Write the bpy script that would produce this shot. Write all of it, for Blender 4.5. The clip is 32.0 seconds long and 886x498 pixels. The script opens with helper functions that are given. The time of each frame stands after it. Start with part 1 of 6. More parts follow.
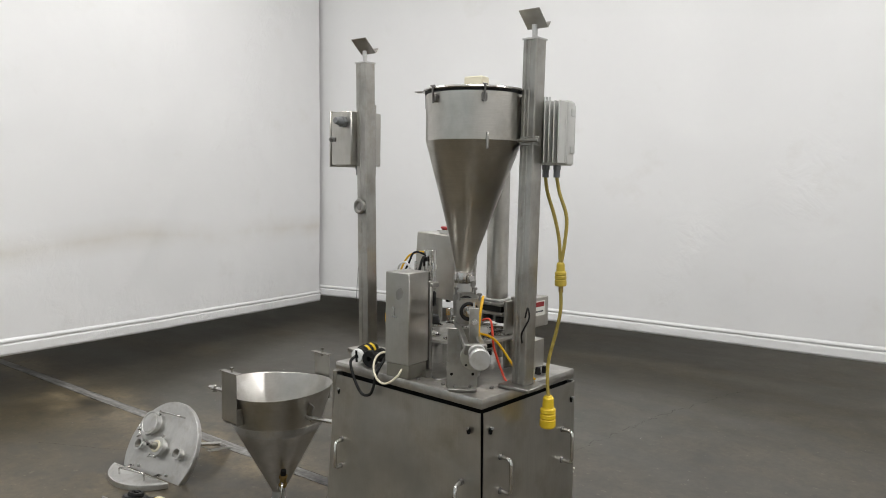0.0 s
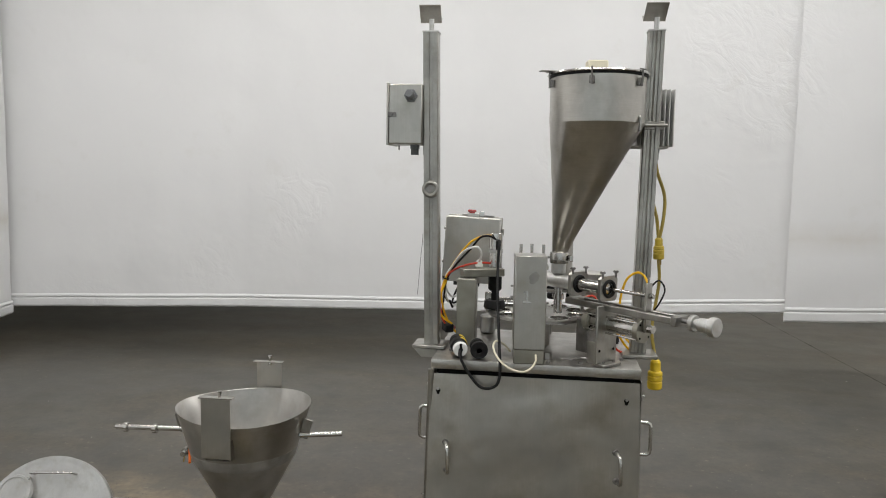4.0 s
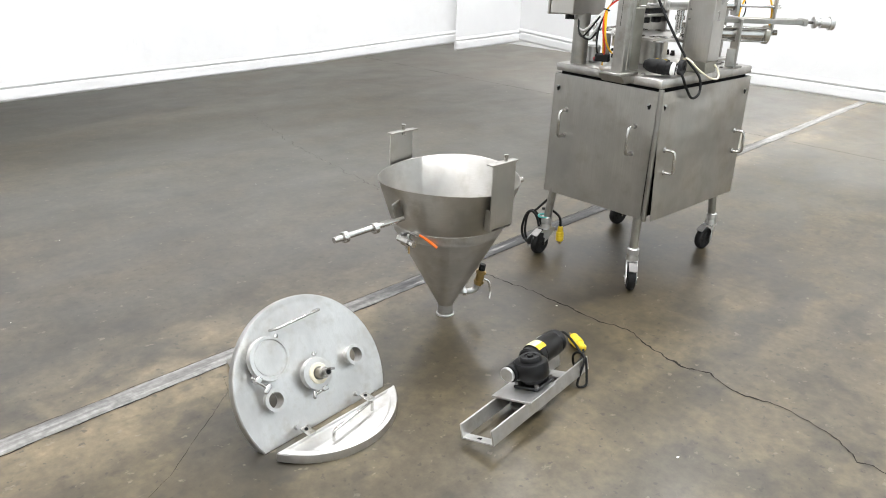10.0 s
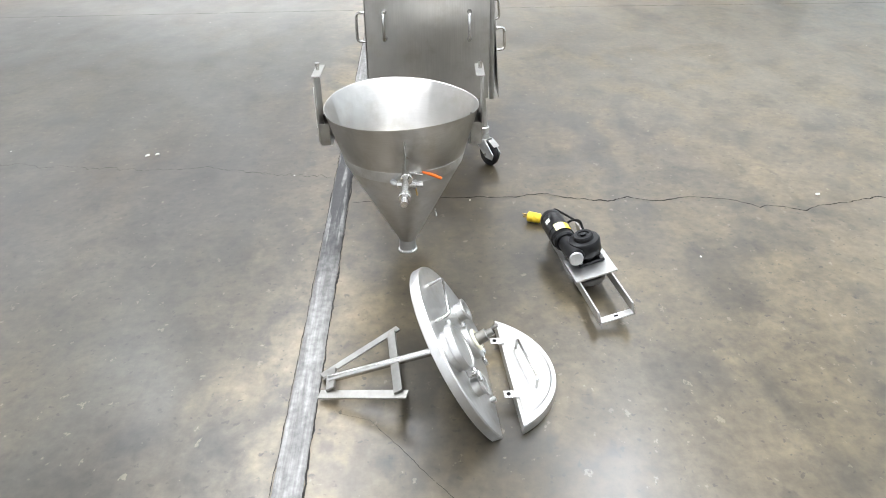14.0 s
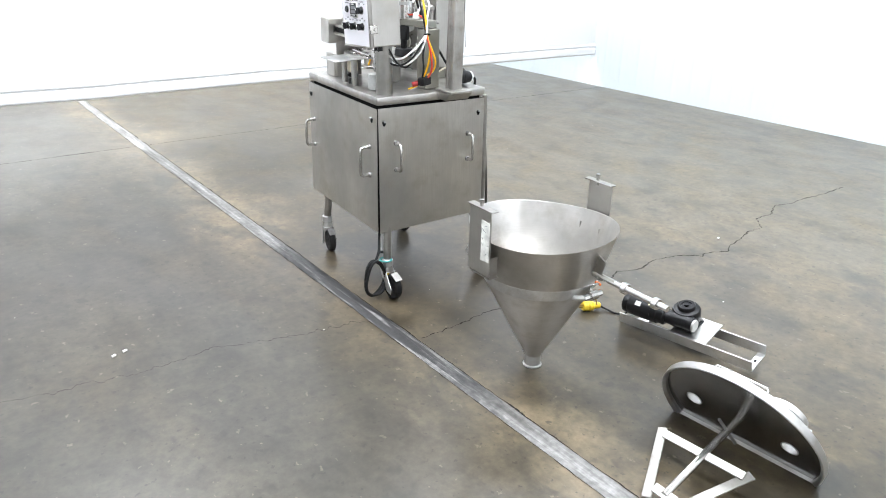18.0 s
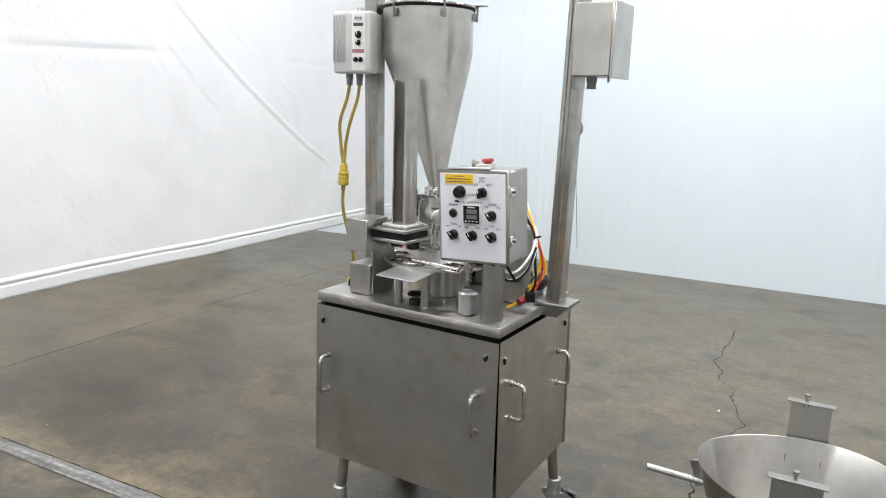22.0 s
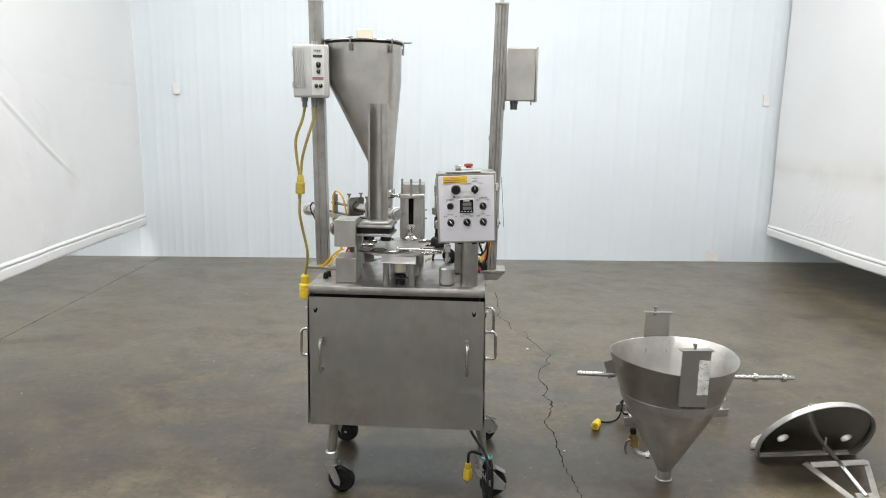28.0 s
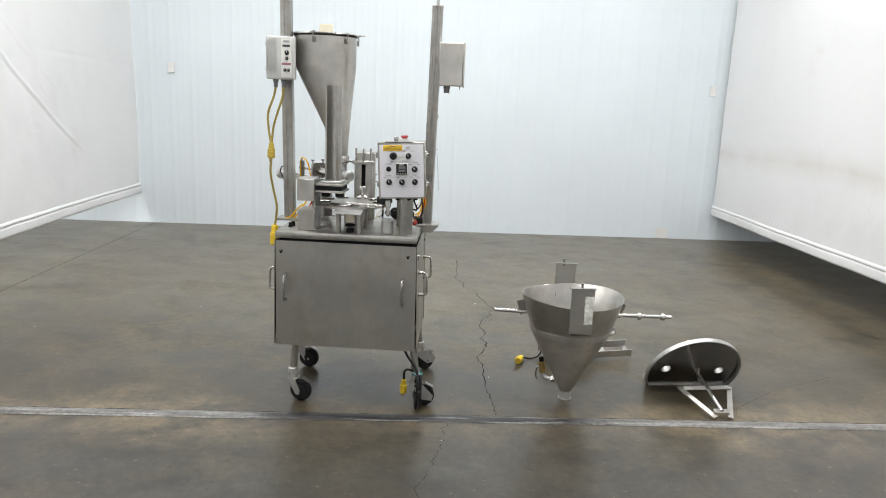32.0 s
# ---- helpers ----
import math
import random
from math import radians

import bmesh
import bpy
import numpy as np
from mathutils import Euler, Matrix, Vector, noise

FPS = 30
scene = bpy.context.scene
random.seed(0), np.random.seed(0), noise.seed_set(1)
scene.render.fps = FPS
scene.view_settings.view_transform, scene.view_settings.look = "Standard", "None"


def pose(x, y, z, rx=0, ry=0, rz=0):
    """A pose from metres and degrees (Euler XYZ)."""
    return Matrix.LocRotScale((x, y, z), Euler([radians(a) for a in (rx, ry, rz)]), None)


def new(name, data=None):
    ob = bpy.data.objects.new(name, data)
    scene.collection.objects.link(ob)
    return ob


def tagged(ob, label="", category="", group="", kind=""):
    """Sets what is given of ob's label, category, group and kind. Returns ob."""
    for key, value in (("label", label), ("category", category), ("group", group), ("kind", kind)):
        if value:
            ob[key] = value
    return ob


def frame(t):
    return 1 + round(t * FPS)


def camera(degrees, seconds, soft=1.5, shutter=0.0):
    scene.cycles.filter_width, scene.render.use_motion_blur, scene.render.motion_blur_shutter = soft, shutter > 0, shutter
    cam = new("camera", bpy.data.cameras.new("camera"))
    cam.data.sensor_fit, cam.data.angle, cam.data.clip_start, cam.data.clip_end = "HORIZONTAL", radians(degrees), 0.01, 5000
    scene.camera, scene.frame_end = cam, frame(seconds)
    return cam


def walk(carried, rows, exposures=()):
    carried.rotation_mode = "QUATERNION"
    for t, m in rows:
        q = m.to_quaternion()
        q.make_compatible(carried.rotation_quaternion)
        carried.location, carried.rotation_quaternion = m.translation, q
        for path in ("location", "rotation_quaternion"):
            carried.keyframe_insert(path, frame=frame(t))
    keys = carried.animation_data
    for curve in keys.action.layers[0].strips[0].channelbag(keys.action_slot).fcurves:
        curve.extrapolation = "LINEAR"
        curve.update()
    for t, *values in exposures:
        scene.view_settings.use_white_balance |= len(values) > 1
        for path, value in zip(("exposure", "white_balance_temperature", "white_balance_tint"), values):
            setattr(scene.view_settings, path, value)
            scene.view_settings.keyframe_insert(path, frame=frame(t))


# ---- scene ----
cam = camera(63.2, 32.0, soft=1.0)
METRES, EYE, TILT, LEAN, TURN = 13.99, 1.62, 0.0, 0.0, 37.1
ROWS = [
    (0.0, 0.0, 0.0, 0.0, 0.07, -5.06, -0.83),
    (0.5, -0.0146, 0.0007, -0.0013, -3.89, -5.08, -2.11),
    (1.0, -0.03, 0.0058, -0.0015, -7.37, -5.12, -0.73),
    (1.5, -0.0488, 0.006, -0.0019, -12.94, -4.86, -0.97),
    (2.0, -0.0671, 0.0076, -0.0019, -17.67, -5.07, -0.88),
    (2.5, -0.0828, 0.0166, -0.0031, -20.77, -5.45, 0.39),
    (4.5, -0.1438, 0.056, -0.0036, -39.04, -5.82, -1.0),
    (5.0, -0.1628, 0.0673, -0.004, -44.86, -7.54, -0.01),
    (5.5, -0.1736, 0.0814, -0.0061, -47.43, -9.23, 0.03),
    (6.0, -0.1847, 0.0967, -0.0074, -49.84, -12.39, -2.32),
    (6.5, -0.2019, 0.1124, -0.0083, -55.18, -14.83, -1.84),
    (7.0, -0.2117, 0.1272, -0.0106, -57.95, -15.97, -3.02),
    (7.5, -0.2195, 0.1434, -0.0114, -60.8, -18.7, -1.23),
    (8.0, -0.233, 0.1613, -0.0111, -65.65, -20.45, -1.81),
    (8.5, -0.2376, 0.1757, -0.0122, -69.82, -21.0, -2.34),
    (9.0, -0.2399, 0.1954, -0.0129, -70.89, -21.12, -1.83),
    (9.5, -0.2473, 0.2166, -0.0127, -76.41, -22.47, -1.32),
    (10.0, -0.2477, 0.2333, -0.0133, -82.22, -23.27, -1.51),
    (10.5, -0.2427, 0.2499, -0.0139, -86.65, -25.93, -1.14),
    (11.0, -0.2433, 0.2697, -0.0145, -91.99, -27.25, -0.75),
    (11.5, -0.2414, 0.287, -0.0126, -99.23, -28.88, -1.16),
    (12.0, -0.2345, 0.302, -0.0126, -104.72, -28.33, 0.18),
    (12.5, -0.2273, 0.3203, -0.0122, -109.88, -29.01, 0.11),
    (13.0, -0.2209, 0.3368, -0.0107, -118.41, -30.16, 0.51),
    (13.5, -0.2098, 0.3475, -0.0113, -124.84, -30.06, 1.69),
    (14.0, -0.2014, 0.3581, -0.0111, -129.42, -30.96, 0.71),
    (14.5, -0.1917, 0.3762, -0.0102, -137.06, -31.1, 0.99),
    (16.5, -0.1336, 0.4188, -0.0086, -157.38, -30.01, -0.85),
    (17.0, -0.1149, 0.4229, -0.0084, -158.0, -28.65, 0.51),
    (17.5, -0.0944, 0.4304, -0.0074, -161.1, -26.3, -0.25),
    (18.0, -0.0801, 0.4332, -0.0054, -164.3, -23.1, -1.26),
    (18.5, -0.064, 0.4267, -0.0052, -164.51, -19.47, 0.55),
    (19.0, -0.0463, 0.4226, -0.0044, -166.03, -19.19, -0.79),
    (19.5, -0.0286, 0.4207, -0.0026, -171.02, -18.72, 0.0),
    (20.0, -0.0146, 0.4116, -0.0033, -175.15, -16.72, -0.15),
    (20.5, 0.0007, 0.4041, -0.0033, -176.94, -16.61, -1.56),
    (21.0, 0.0189, 0.3989, -0.0012, -181.69, -14.91, -0.44),
    (21.5, 0.0292, 0.3872, -0.0016, -186.58, -13.29, -1.9),
    (22.0, 0.0378, 0.3737, -0.0009, -190.21, -11.65, -1.77),
    (22.5, 0.0536, 0.3637, -0.0012, -193.99, -11.55, -1.85),
    (23.0, 0.0643, 0.3549, -0.0005, -198.53, -11.7, -1.13),
    (23.5, 0.0697, 0.3412, -0.0024, -202.45, -11.5, -0.96),
    (24.0, 0.0768, 0.3341, -0.0019, -205.46, -11.96, -1.46),
    (24.5, 0.0891, 0.3299, -0.0004, -210.41, -11.39, -0.21),
    (25.0, 0.096, 0.3307, 0.0001, -214.92, -11.5, -0.66),
    (25.5, 0.1018, 0.3383, -0.0001, -216.15, -11.35, -0.11),
    (26.0, 0.113, 0.3461, 0.0015, -218.12, -11.14, -0.52),
    (26.5, 0.1216, 0.3528, 0.0024, -219.43, -10.23, 0.13),
    (28.5, 0.141, 0.387, 0.0019, -219.29, -10.98, -1.6),
    (29.0, 0.1463, 0.3945, 0.003, -220.04, -9.94, -2.1),
    (29.5, 0.1515, 0.4015, 0.0026, -220.73, -10.36, -1.84),
    (30.0, 0.1502, 0.4117, 0.0015, -219.63, -11.09, -2.03),
    (30.5, 0.1489, 0.4206, 0.0016, -219.25, -11.82, -3.52),
    (31.0, 0.1538, 0.4246, 0.0022, -219.38, -12.2, -2.32),
    (31.5, 0.1547, 0.4294, 0.0025, -218.72, -12.0, -1.28),
    (32.0, 0.1549, 0.4323, 0.002, -219.3, -12.09, -2.27),
]
EXPOSURES = [(0.0, -0.36, 6490, 10), (2.5, -0.46, 6490, 10), (4.5, -0.44, 6510, 10), (6.0, -0.16, 6490, 10), (8.0, 0.22, 6430, 10), (10.0, 0.66, 6250, 10), (13.0, 0.92, 5990, 10), (17.0, 1.0, 5880, 10), (20.0, 0.66, 6020, 10), (22.0, 0.24, 6180, 10), (24.0, 0.22, 6320, 10), (26.0, 0.16, 6350, 10), (32.0, 0.08, 6350, 10)]
walk(cam, [(t, pose(0, 0, EYE, TILT, LEAN, TURN) @ pose(METRES * x, METRES * y, METRES * z, 90 + pitch, roll, yaw)) for t, x, y, z, yaw, pitch, roll in ROWS], EXPOSURES)

# ---- light: rows of high-bay strip lamps under the hall's ceiling ----
world = bpy.data.worlds.new("world")
scene.world = world
world.use_nodes = True
world.node_tree.nodes["Background"].inputs[0].default_value = (0.9, 0.95, 1.0, 1)
world.node_tree.nodes["Background"].inputs[1].default_value = 0.02
CEILING = 5.2
LAMPS = [(-4.4, 0.2, 1.0), (-4.4, 3.6, 1.0), (-2.2, 0.2, 1.0), (-2.2, 3.6, 1.0), (0.1, 0.2, 1.0), (0.1, 3.6, 1.0), (-8.4, 2.5, 0.6), (2.85, 3.0, 3.4), (2.85, 6.0, 3.0), (-4.4, 8.9, 0.6), (0.1, 8.9, 0.6)]
LAMP_WATTS = 66.0


# ---- small mesh kit ----
def mesh_of(bm, name, smooth=40):
    bmesh.ops.recalc_face_normals(bm, faces=bm.faces)
    me = bpy.data.meshes.new(name)
    bm.to_mesh(me)
    bm.free()
    for p in me.polygons:
        p.use_smooth = True
    me.set_sharp_from_angle(angle=radians(smooth))
    return me


def thing(name, m, label, category, group="", kind=""):
    e = new(name)
    e.empty_display_size = 0.1
    e.matrix_basis = m
    return tagged(e, label, category, group, kind)


def part(name, bm, material, parent=None, label="", smooth=40):
    ob = new(name, mesh_of(bm, name, smooth))
    ob.data.materials.append(material)
    if parent:
        ob.parent = parent
    if label:
        ob["label"] = label
    return ob


def single(name, bm, material, label, category, group="", kind="", smooth=40):
    return tagged(part(name, bm, material, None, "", smooth), label, category, group, kind)


def merge(bm, tmp, m=None):
    if m is not None:
        bmesh.ops.transform(tmp, matrix=m, verts=tmp.verts)
    me = bpy.data.meshes.new("tmp")
    tmp.to_mesh(me)
    tmp.free()
    bm.from_mesh(me)
    bpy.data.meshes.remove(me)
    return bm


def box(c, size, rot=(0, 0, 0), bevel=0.0, bm=None, seg=1):
    """A box with centre c and given size, bevelled, added to bm."""
    bm = bm or bmesh.new()
    tmp = bmesh.new()
    bmesh.ops.create_cube(tmp, size=1.0)
    bmesh.ops.scale(tmp, vec=size, verts=tmp.verts)
    if bevel:
        bmesh.ops.bevel(tmp, geom=tmp.edges[:], offset=bevel, segments=seg, affect="EDGES", profile=0.5)
    return merge(bm, tmp, pose(*c, *rot))


def along(p0, p1):
    """The pose at p0 whose z axis points at p1."""
    d = Vector(p1) - Vector(p0)
    return Matrix.Translation(p0) @ d.to_track_quat("Z", "Y").to_matrix().to_4x4()


def rod(p0, p1, r, bm=None, seg=20, r2=None, bevel=0.0):
    """A round bar from p0 to p1, or a cone where r2 is given."""
    bm = bm or bmesh.new()
    h = (Vector(p1) - Vector(p0)).length
    r2 = r if r2 is None else r2
    b = min(bevel, h / 3)
    prof = [(0, 0), (r - b, 0), (r, b), (r2, h - b), (r2 - b, h), (0, h)] if b else [(0, 0), (r, 0), (r2, h), (0, h)]
    return lathe(prof, along(p0, p1), bm, seg)


def lathe(profile, m=None, bm=None, seg=32, shift=None):
    """A profile of (radius, height) turned round z. shift: sideways (x, y) of each ring."""
    bm = bm or bmesh.new()
    tmp = bmesh.new()
    rings = []
    for k, (r, z) in enumerate(profile):
        sx, sy = shift[k] if shift else (0, 0)
        if r <= 1e-6:
            rings.append([tmp.verts.new((sx, sy, z))])
        else:
            rings.append([tmp.verts.new((sx + r * math.cos(2 * math.pi * i / seg), sy + r * math.sin(2 * math.pi * i / seg), z)) for i in range(seg)])
    for a, b in zip(rings, rings[1:]):
        for i in range(seg):
            j = (i + 1) % seg
            if len(a) == 1 and len(b) > 1:
                tmp.faces.new((a[0], b[i], b[j]))
            elif len(b) == 1 and len(a) > 1:
                tmp.faces.new((a[j], a[i], b[0]))
            elif len(a) > 1:
                tmp.faces.new((a[i], a[j], b[j], b[i]))
    return merge(bm, tmp, m)


def smooth_line(points, steps=6):
    """A soft line through the points."""
    p = [Vector(q) for q in points]
    p = [2 * p[0] - p[1]] + p + [2 * p[-1] - p[-2]]
    out = []
    for a, b, c, d in zip(p, p[1:], p[2:], p[3:]):
        for k in range(steps):
            t = k / steps
            out.append(0.5 * (2 * b + (c - a) * t + (2 * a - 5 * b + 4 * c - d) * t * t + (3 * b - a - 3 * c + d) * t ** 3))
    return out + [p[-2]]


def hose(points, r, bm=None, seg=8, steps=6, soft=True):
    """A round cord or bent bar along the points."""
    bm = bm or bmesh.new()
    line = smooth_line(points, steps) if soft else [Vector(q) for q in points]
    tangents = []
    for i in range(len(line)):
        tangents.append((line[min(i + 1, len(line) - 1)] - line[max(i - 1, 0)]).normalized())
    n = tangents[0].orthogonal().normalized()
    rings = []
    for i, (q, t) in enumerate(zip(line, tangents)):
        n = (n - t * n.dot(t)).normalized()
        b = t.cross(n)
        rings.append([bm.verts.new(q + r * (n * math.cos(2 * math.pi * k / seg) + b * math.sin(2 * math.pi * k / seg))) for k in range(seg)])
    for a, b in zip(rings, rings[1:]):
        for k in range(seg):
            j = (k + 1) % seg
            bm.faces.new((a[k], a[j], b[j], b[k]))
    bm.faces.new(rings[0][::-1])
    bm.faces.new(rings[-1])
    return bm


def ring(c, axis_to, r, thick, bm=None, seg=28, sides=8):
    """A round-section ring about the axis from c to axis_to."""
    prof = [(r + thick * math.cos(2 * math.pi * k / sides), thick * math.sin(2 * math.pi * k / sides)) for k in range(sides + 1)]
    return lathe(prof, along(c, axis_to), bm, seg)


def prism(outline, z0, z1, m=None, bm=None, bevel=0.0):
    """An upright prism over an outline of (x, y)."""
    bm = bm or bmesh.new()
    tmp = bmesh.new()
    f = tmp.faces.new([tmp.verts.new((x, y, z0)) for x, y in outline])
    r = bmesh.ops.extrude_face_region(tmp, geom=[f])
    bmesh.ops.translate(tmp, vec=(0, 0, z1 - z0), verts=[v for v in r["geom"] if isinstance(v, bmesh.types.BMVert)])
    bmesh.ops.recalc_face_normals(tmp, faces=tmp.faces)
    if bevel:
        bmesh.ops.bevel(tmp, geom=[e for e in tmp.edges], offset=bevel, segments=1, affect="EDGES")
    return merge(bm, tmp, m)


def sheet(fn, nu, nv, thick=0.0, bm=None):
    """A grid of points fn(u, v), with thickness where given."""
    bm = bm or bmesh.new()
    g = [[bm.verts.new(fn(i / nu, j / nv)) for j in range(nv + 1)] for i in range(nu + 1)]
    faces = [bm.faces.new((g[i][j], g[i + 1][j], g[i + 1][j + 1], g[i][j + 1])) for i in range(nu) for j in range(nv)]
    if thick:
        bmesh.ops.recalc_face_normals(bm, faces=faces)
        bmesh.ops.solidify(bm, geom=faces, thickness=thick)
    return bm


# ---- materials ----
def node_kit(name):
    mat = bpy.data.materials.new(name)
    mat.use_nodes = True
    t = mat.node_tree
    return mat, t, t.nodes["Principled BSDF"]


def link(t, a, b):
    t.links.new(a, b)


def noise_node(t, scale, detail=4.0, rough=0.55, stretch=(1, 1, 1), coords="Object", vec=None, warp=0.0):
    m = t.nodes.new("ShaderNodeMapping")
    m.inputs["Scale"].default_value = stretch
    if vec is None:
        c = t.nodes.new("ShaderNodeTexCoord")
        link(t, c.outputs[coords], m.inputs["Vector"])
    else:
        link(t, vec, m.inputs["Vector"])
    n = t.nodes.new("ShaderNodeTexNoise")
    n.inputs["Scale"].default_value = scale
    n.inputs["Detail"].default_value = detail
    n.inputs["Roughness"].default_value = rough
    n.inputs["Distortion"].default_value = warp
    link(t, m.outputs[0], n.inputs["Vector"])
    return n


def ramp(t, src, stops):
    r = t.nodes.new("ShaderNodeValToRGB")
    while len(r.color_ramp.elements) < len(stops):
        r.color_ramp.elements.new(0.5)
    for e, (p, c) in zip(r.color_ramp.elements, stops):
        e.position = p
        e.color = (c, c, c, 1) if isinstance(c, (int, float)) else (*c, 1)
    link(t, src, r.inputs[0])
    return r


def mixed(t, a, b, fac, mode="MIX"):
    m = t.nodes.new("ShaderNodeMix")
    m.data_type, m.blend_type = "RGBA", mode
    for src, k in ((fac, 0), (a, 6), (b, 7)):
        if isinstance(src, (int, float)):
            m.inputs[k].default_value = src
        elif isinstance(src, tuple):
            m.inputs[k].default_value = (*src, 1)
        else:
            link(t, src, m.inputs[k])
    return m.outputs[2]


def math_node(t, op, a, b=None):
    m = t.nodes.new("ShaderNodeMath")
    m.operation = op
    for k, v in enumerate((a, b)):
        if v is None:
            continue
        if isinstance(v, (int, float)):
            m.inputs[k].default_value = v
        else:
            link(t, v, m.inputs[k])
    return m.outputs[0]


def bump(t, p, height, strength, distance=0.01):
    b = t.nodes.new("ShaderNodeBump")
    b.inputs["Strength"].default_value = strength
    b.inputs["Distance"].default_value = distance
    link(t, height, b.inputs["Height"])
    link(t, b.outputs[0], p.inputs["Normal"])
    return b


def plain(name, colour, rough=0.5, metal=0.0, vary=0.12, scale=30.0, grain=0.15, dist=0.001, spec=0.5):
    """A paint, plastic or rubber with fine grain and soft stains."""
    mat, t, p = node_kit(name)
    big = noise_node(t, scale * 0.25, 3)
    fine = noise_node(t, scale * 2, 2)
    dark = tuple(c * (1 - vary) for c in colour)
    lite = tuple(min(1, c * (1 + vary)) for c in colour)
    col = ramp(t, big.outputs[0], [(0.3, dark), (0.7, lite)])
    link(t, col.outputs[0], p.inputs["Base Color"])
    r = ramp(t, fine.outputs[0], [(0.3, max(0.285, rough - 0.08)), (0.7, min(1, rough + 0.08))])
    link(t, r.outputs[0], p.inputs["Roughness"])
    p.inputs["Metallic"].default_value = metal
    p.inputs["Specular IOR Level"].default_value = spec
    bump(t, p, fine.outputs[0], grain, dist)
    return mat


def steel(name, colour=(0.6, 0.59, 0.57), rough=0.32, stretch=(40, 40, 1.5), stain=0.25, scale=6.0, grain=0.12, turned=0.0):
    """Brushed stainless steel: fine scratches along one way, cloudy stains, smudges and hand wear."""
    mat, t, p = node_kit(name)
    p.inputs["Metallic"].default_value = 1.0
    scratch = noise_node(t, scale * 2.5, 2, 0.5, stretch)
    cloud = noise_node(t, scale * 0.7, 4, 0.55)
    spot = noise_node(t, scale * 3.0, 4, 0.6)
    smudge = noise_node(t, scale * 1.3, 5, 0.6, (1, 1, 0.55))
    rub = noise_node(t, scale * 0.55, 4, 0.62, warp=0.1)
    c = ramp(t, cloud.outputs[0], [(0.32, tuple(k * (1 - 1.5 * stain) for k in colour)), (0.5, colour), (0.68, tuple(min(1, k * 1.18) for k in colour))])
    warm = ramp(t, spot.outputs[0], [(0.50, 0.0), (0.74, 1.0)])
    base = mixed(t, c.outputs[0], (colour[0] * 0.72, colour[1] * 0.68, colour[2] * 0.60), math_node(t, "MULTIPLY", warm.outputs[0], 0.7))
    dirt = ramp(t, smudge.outputs[0], [(0.46, 0.0), (0.72, 1.0)]).outputs[0]
    base = mixed(t, base, tuple(k * 0.5 for k in colour), math_node(t, "MULTIPLY", dirt, min(1.0, stain * 2.6)))
    lines = ramp(t, scratch.outputs[0], [(0.35, 0.0), (0.65, 1.0)]).outputs[0]
    base = mixed(t, base, tuple(k * 0.78 for k in colour), math_node(t, "MULTIPLY", lines, 0.28))
    dull = math_node(t, "MULTIPLY", ramp(t, rub.outputs[0], [(0.60, 0.0), (0.70, 1.0)]).outputs[0], min(1.0, stain * 2.2))
    base = mixed(t, base, tuple(min(1, k * 1.25) for k in colour), dull)
    link(t, base, p.inputs["Base Color"])
    rr = ramp(t, cloud.outputs[0], [(0.3, rough + 0.10), (0.7, max(0.06, rough - 0.07))])
    add = math_node(t, "ADD", math_node(t, "MULTIPLY", scratch.outputs[0], 0.03), math_node(t, "ADD", math_node(t, "MULTIPLY", dirt, 0.10), math_node(t, "MULTIPLY", dull, 0.12)))
    # satin finishes stay satin all over, polished ones polished
    keep = ("MAXIMUM", 0.285) if rough > 0.25 else ("MINIMUM", 0.262)
    link(t, math_node(t, keep[0], math_node(t, "ADD", rr.outputs[0], add), keep[1]), p.inputs["Roughness"])
    h = noise_node(t, scale * 0.9, 2, 0.5).outputs[0]
    bump(t, p, h, grain, 0.004)
    if turned:
        p.inputs["Anisotropic"].default_value = turned
        tan = t.nodes.new("ShaderNodeTangent")
        tan.direction_type, tan.axis = "RADIAL", "Z"
        link(t, tan.outputs[0], p.inputs["Tangent"])
    return mat


STEEL = steel("brushed_steel", (0.405, 0.394, 0.366), 0.29, (14, 14, 0.8), 0.24, 6.0, 0.04)
STEEL_TOP = steel("worn_table_steel", (0.50, 0.487, 0.46), 0.33, (10, 2, 10), 0.2, 6.0, 0.03)
STEEL_PANEL = steel("steel_panel", (0.53, 0.517, 0.482), 0.28, (26, 26, 1.0), 0.16, 3.0, 0.02)
STEEL_CONE = steel("rolled_steel", (0.52, 0.505, 0.47), 0.27, (2, 2, 40), 0.22, 4.0, 0.015, 0.55)
STEEL_CONE_LOOSE = steel("satin_rolled_steel", (0.54, 0.525, 0.495), 0.32, (2, 2, 40), 0.18, 4.0, 0.015, 0.5)
STEEL_BRIGHT = steel("polished_steel", (0.6, 0.59, 0.57), 0.14, (30, 30, 30), 0.12, 8.0, 0.05)
STEEL_MATT = steel("matt_steel", (0.6, 0.6, 0.59), 0.42, (30, 30, 4), 0.16, 6.0, 0.1)
STEEL_LID = steel("satin_lid_steel", (0.62, 0.615, 0.60), 0.36, (30, 30, 4), 0.12, 6.0, 0.03)
STEEL_DARK = steel("dark_steel", (0.3, 0.29, 0.28), 0.42, (20, 20, 4), 0.3, 8.0, 0.12)
# for the lid's back: the dark floor's reflection is put into this lowered colour
STEEL_DARK_REFLECTION = steel("dark_reflection_steel", (0.30, 0.295, 0.285), 0.16, (30, 30, 30), 0.2, 8.0, 0.05)
CAST = plain("cast_metal", (0.30, 0.29, 0.25), 0.42, 0.85, 0.3, 30, 0.3)
BLACK = plain("black_paint", (0.005, 0.005, 0.0055), 0.32, 0.0, 0.2, 30, 0.0)
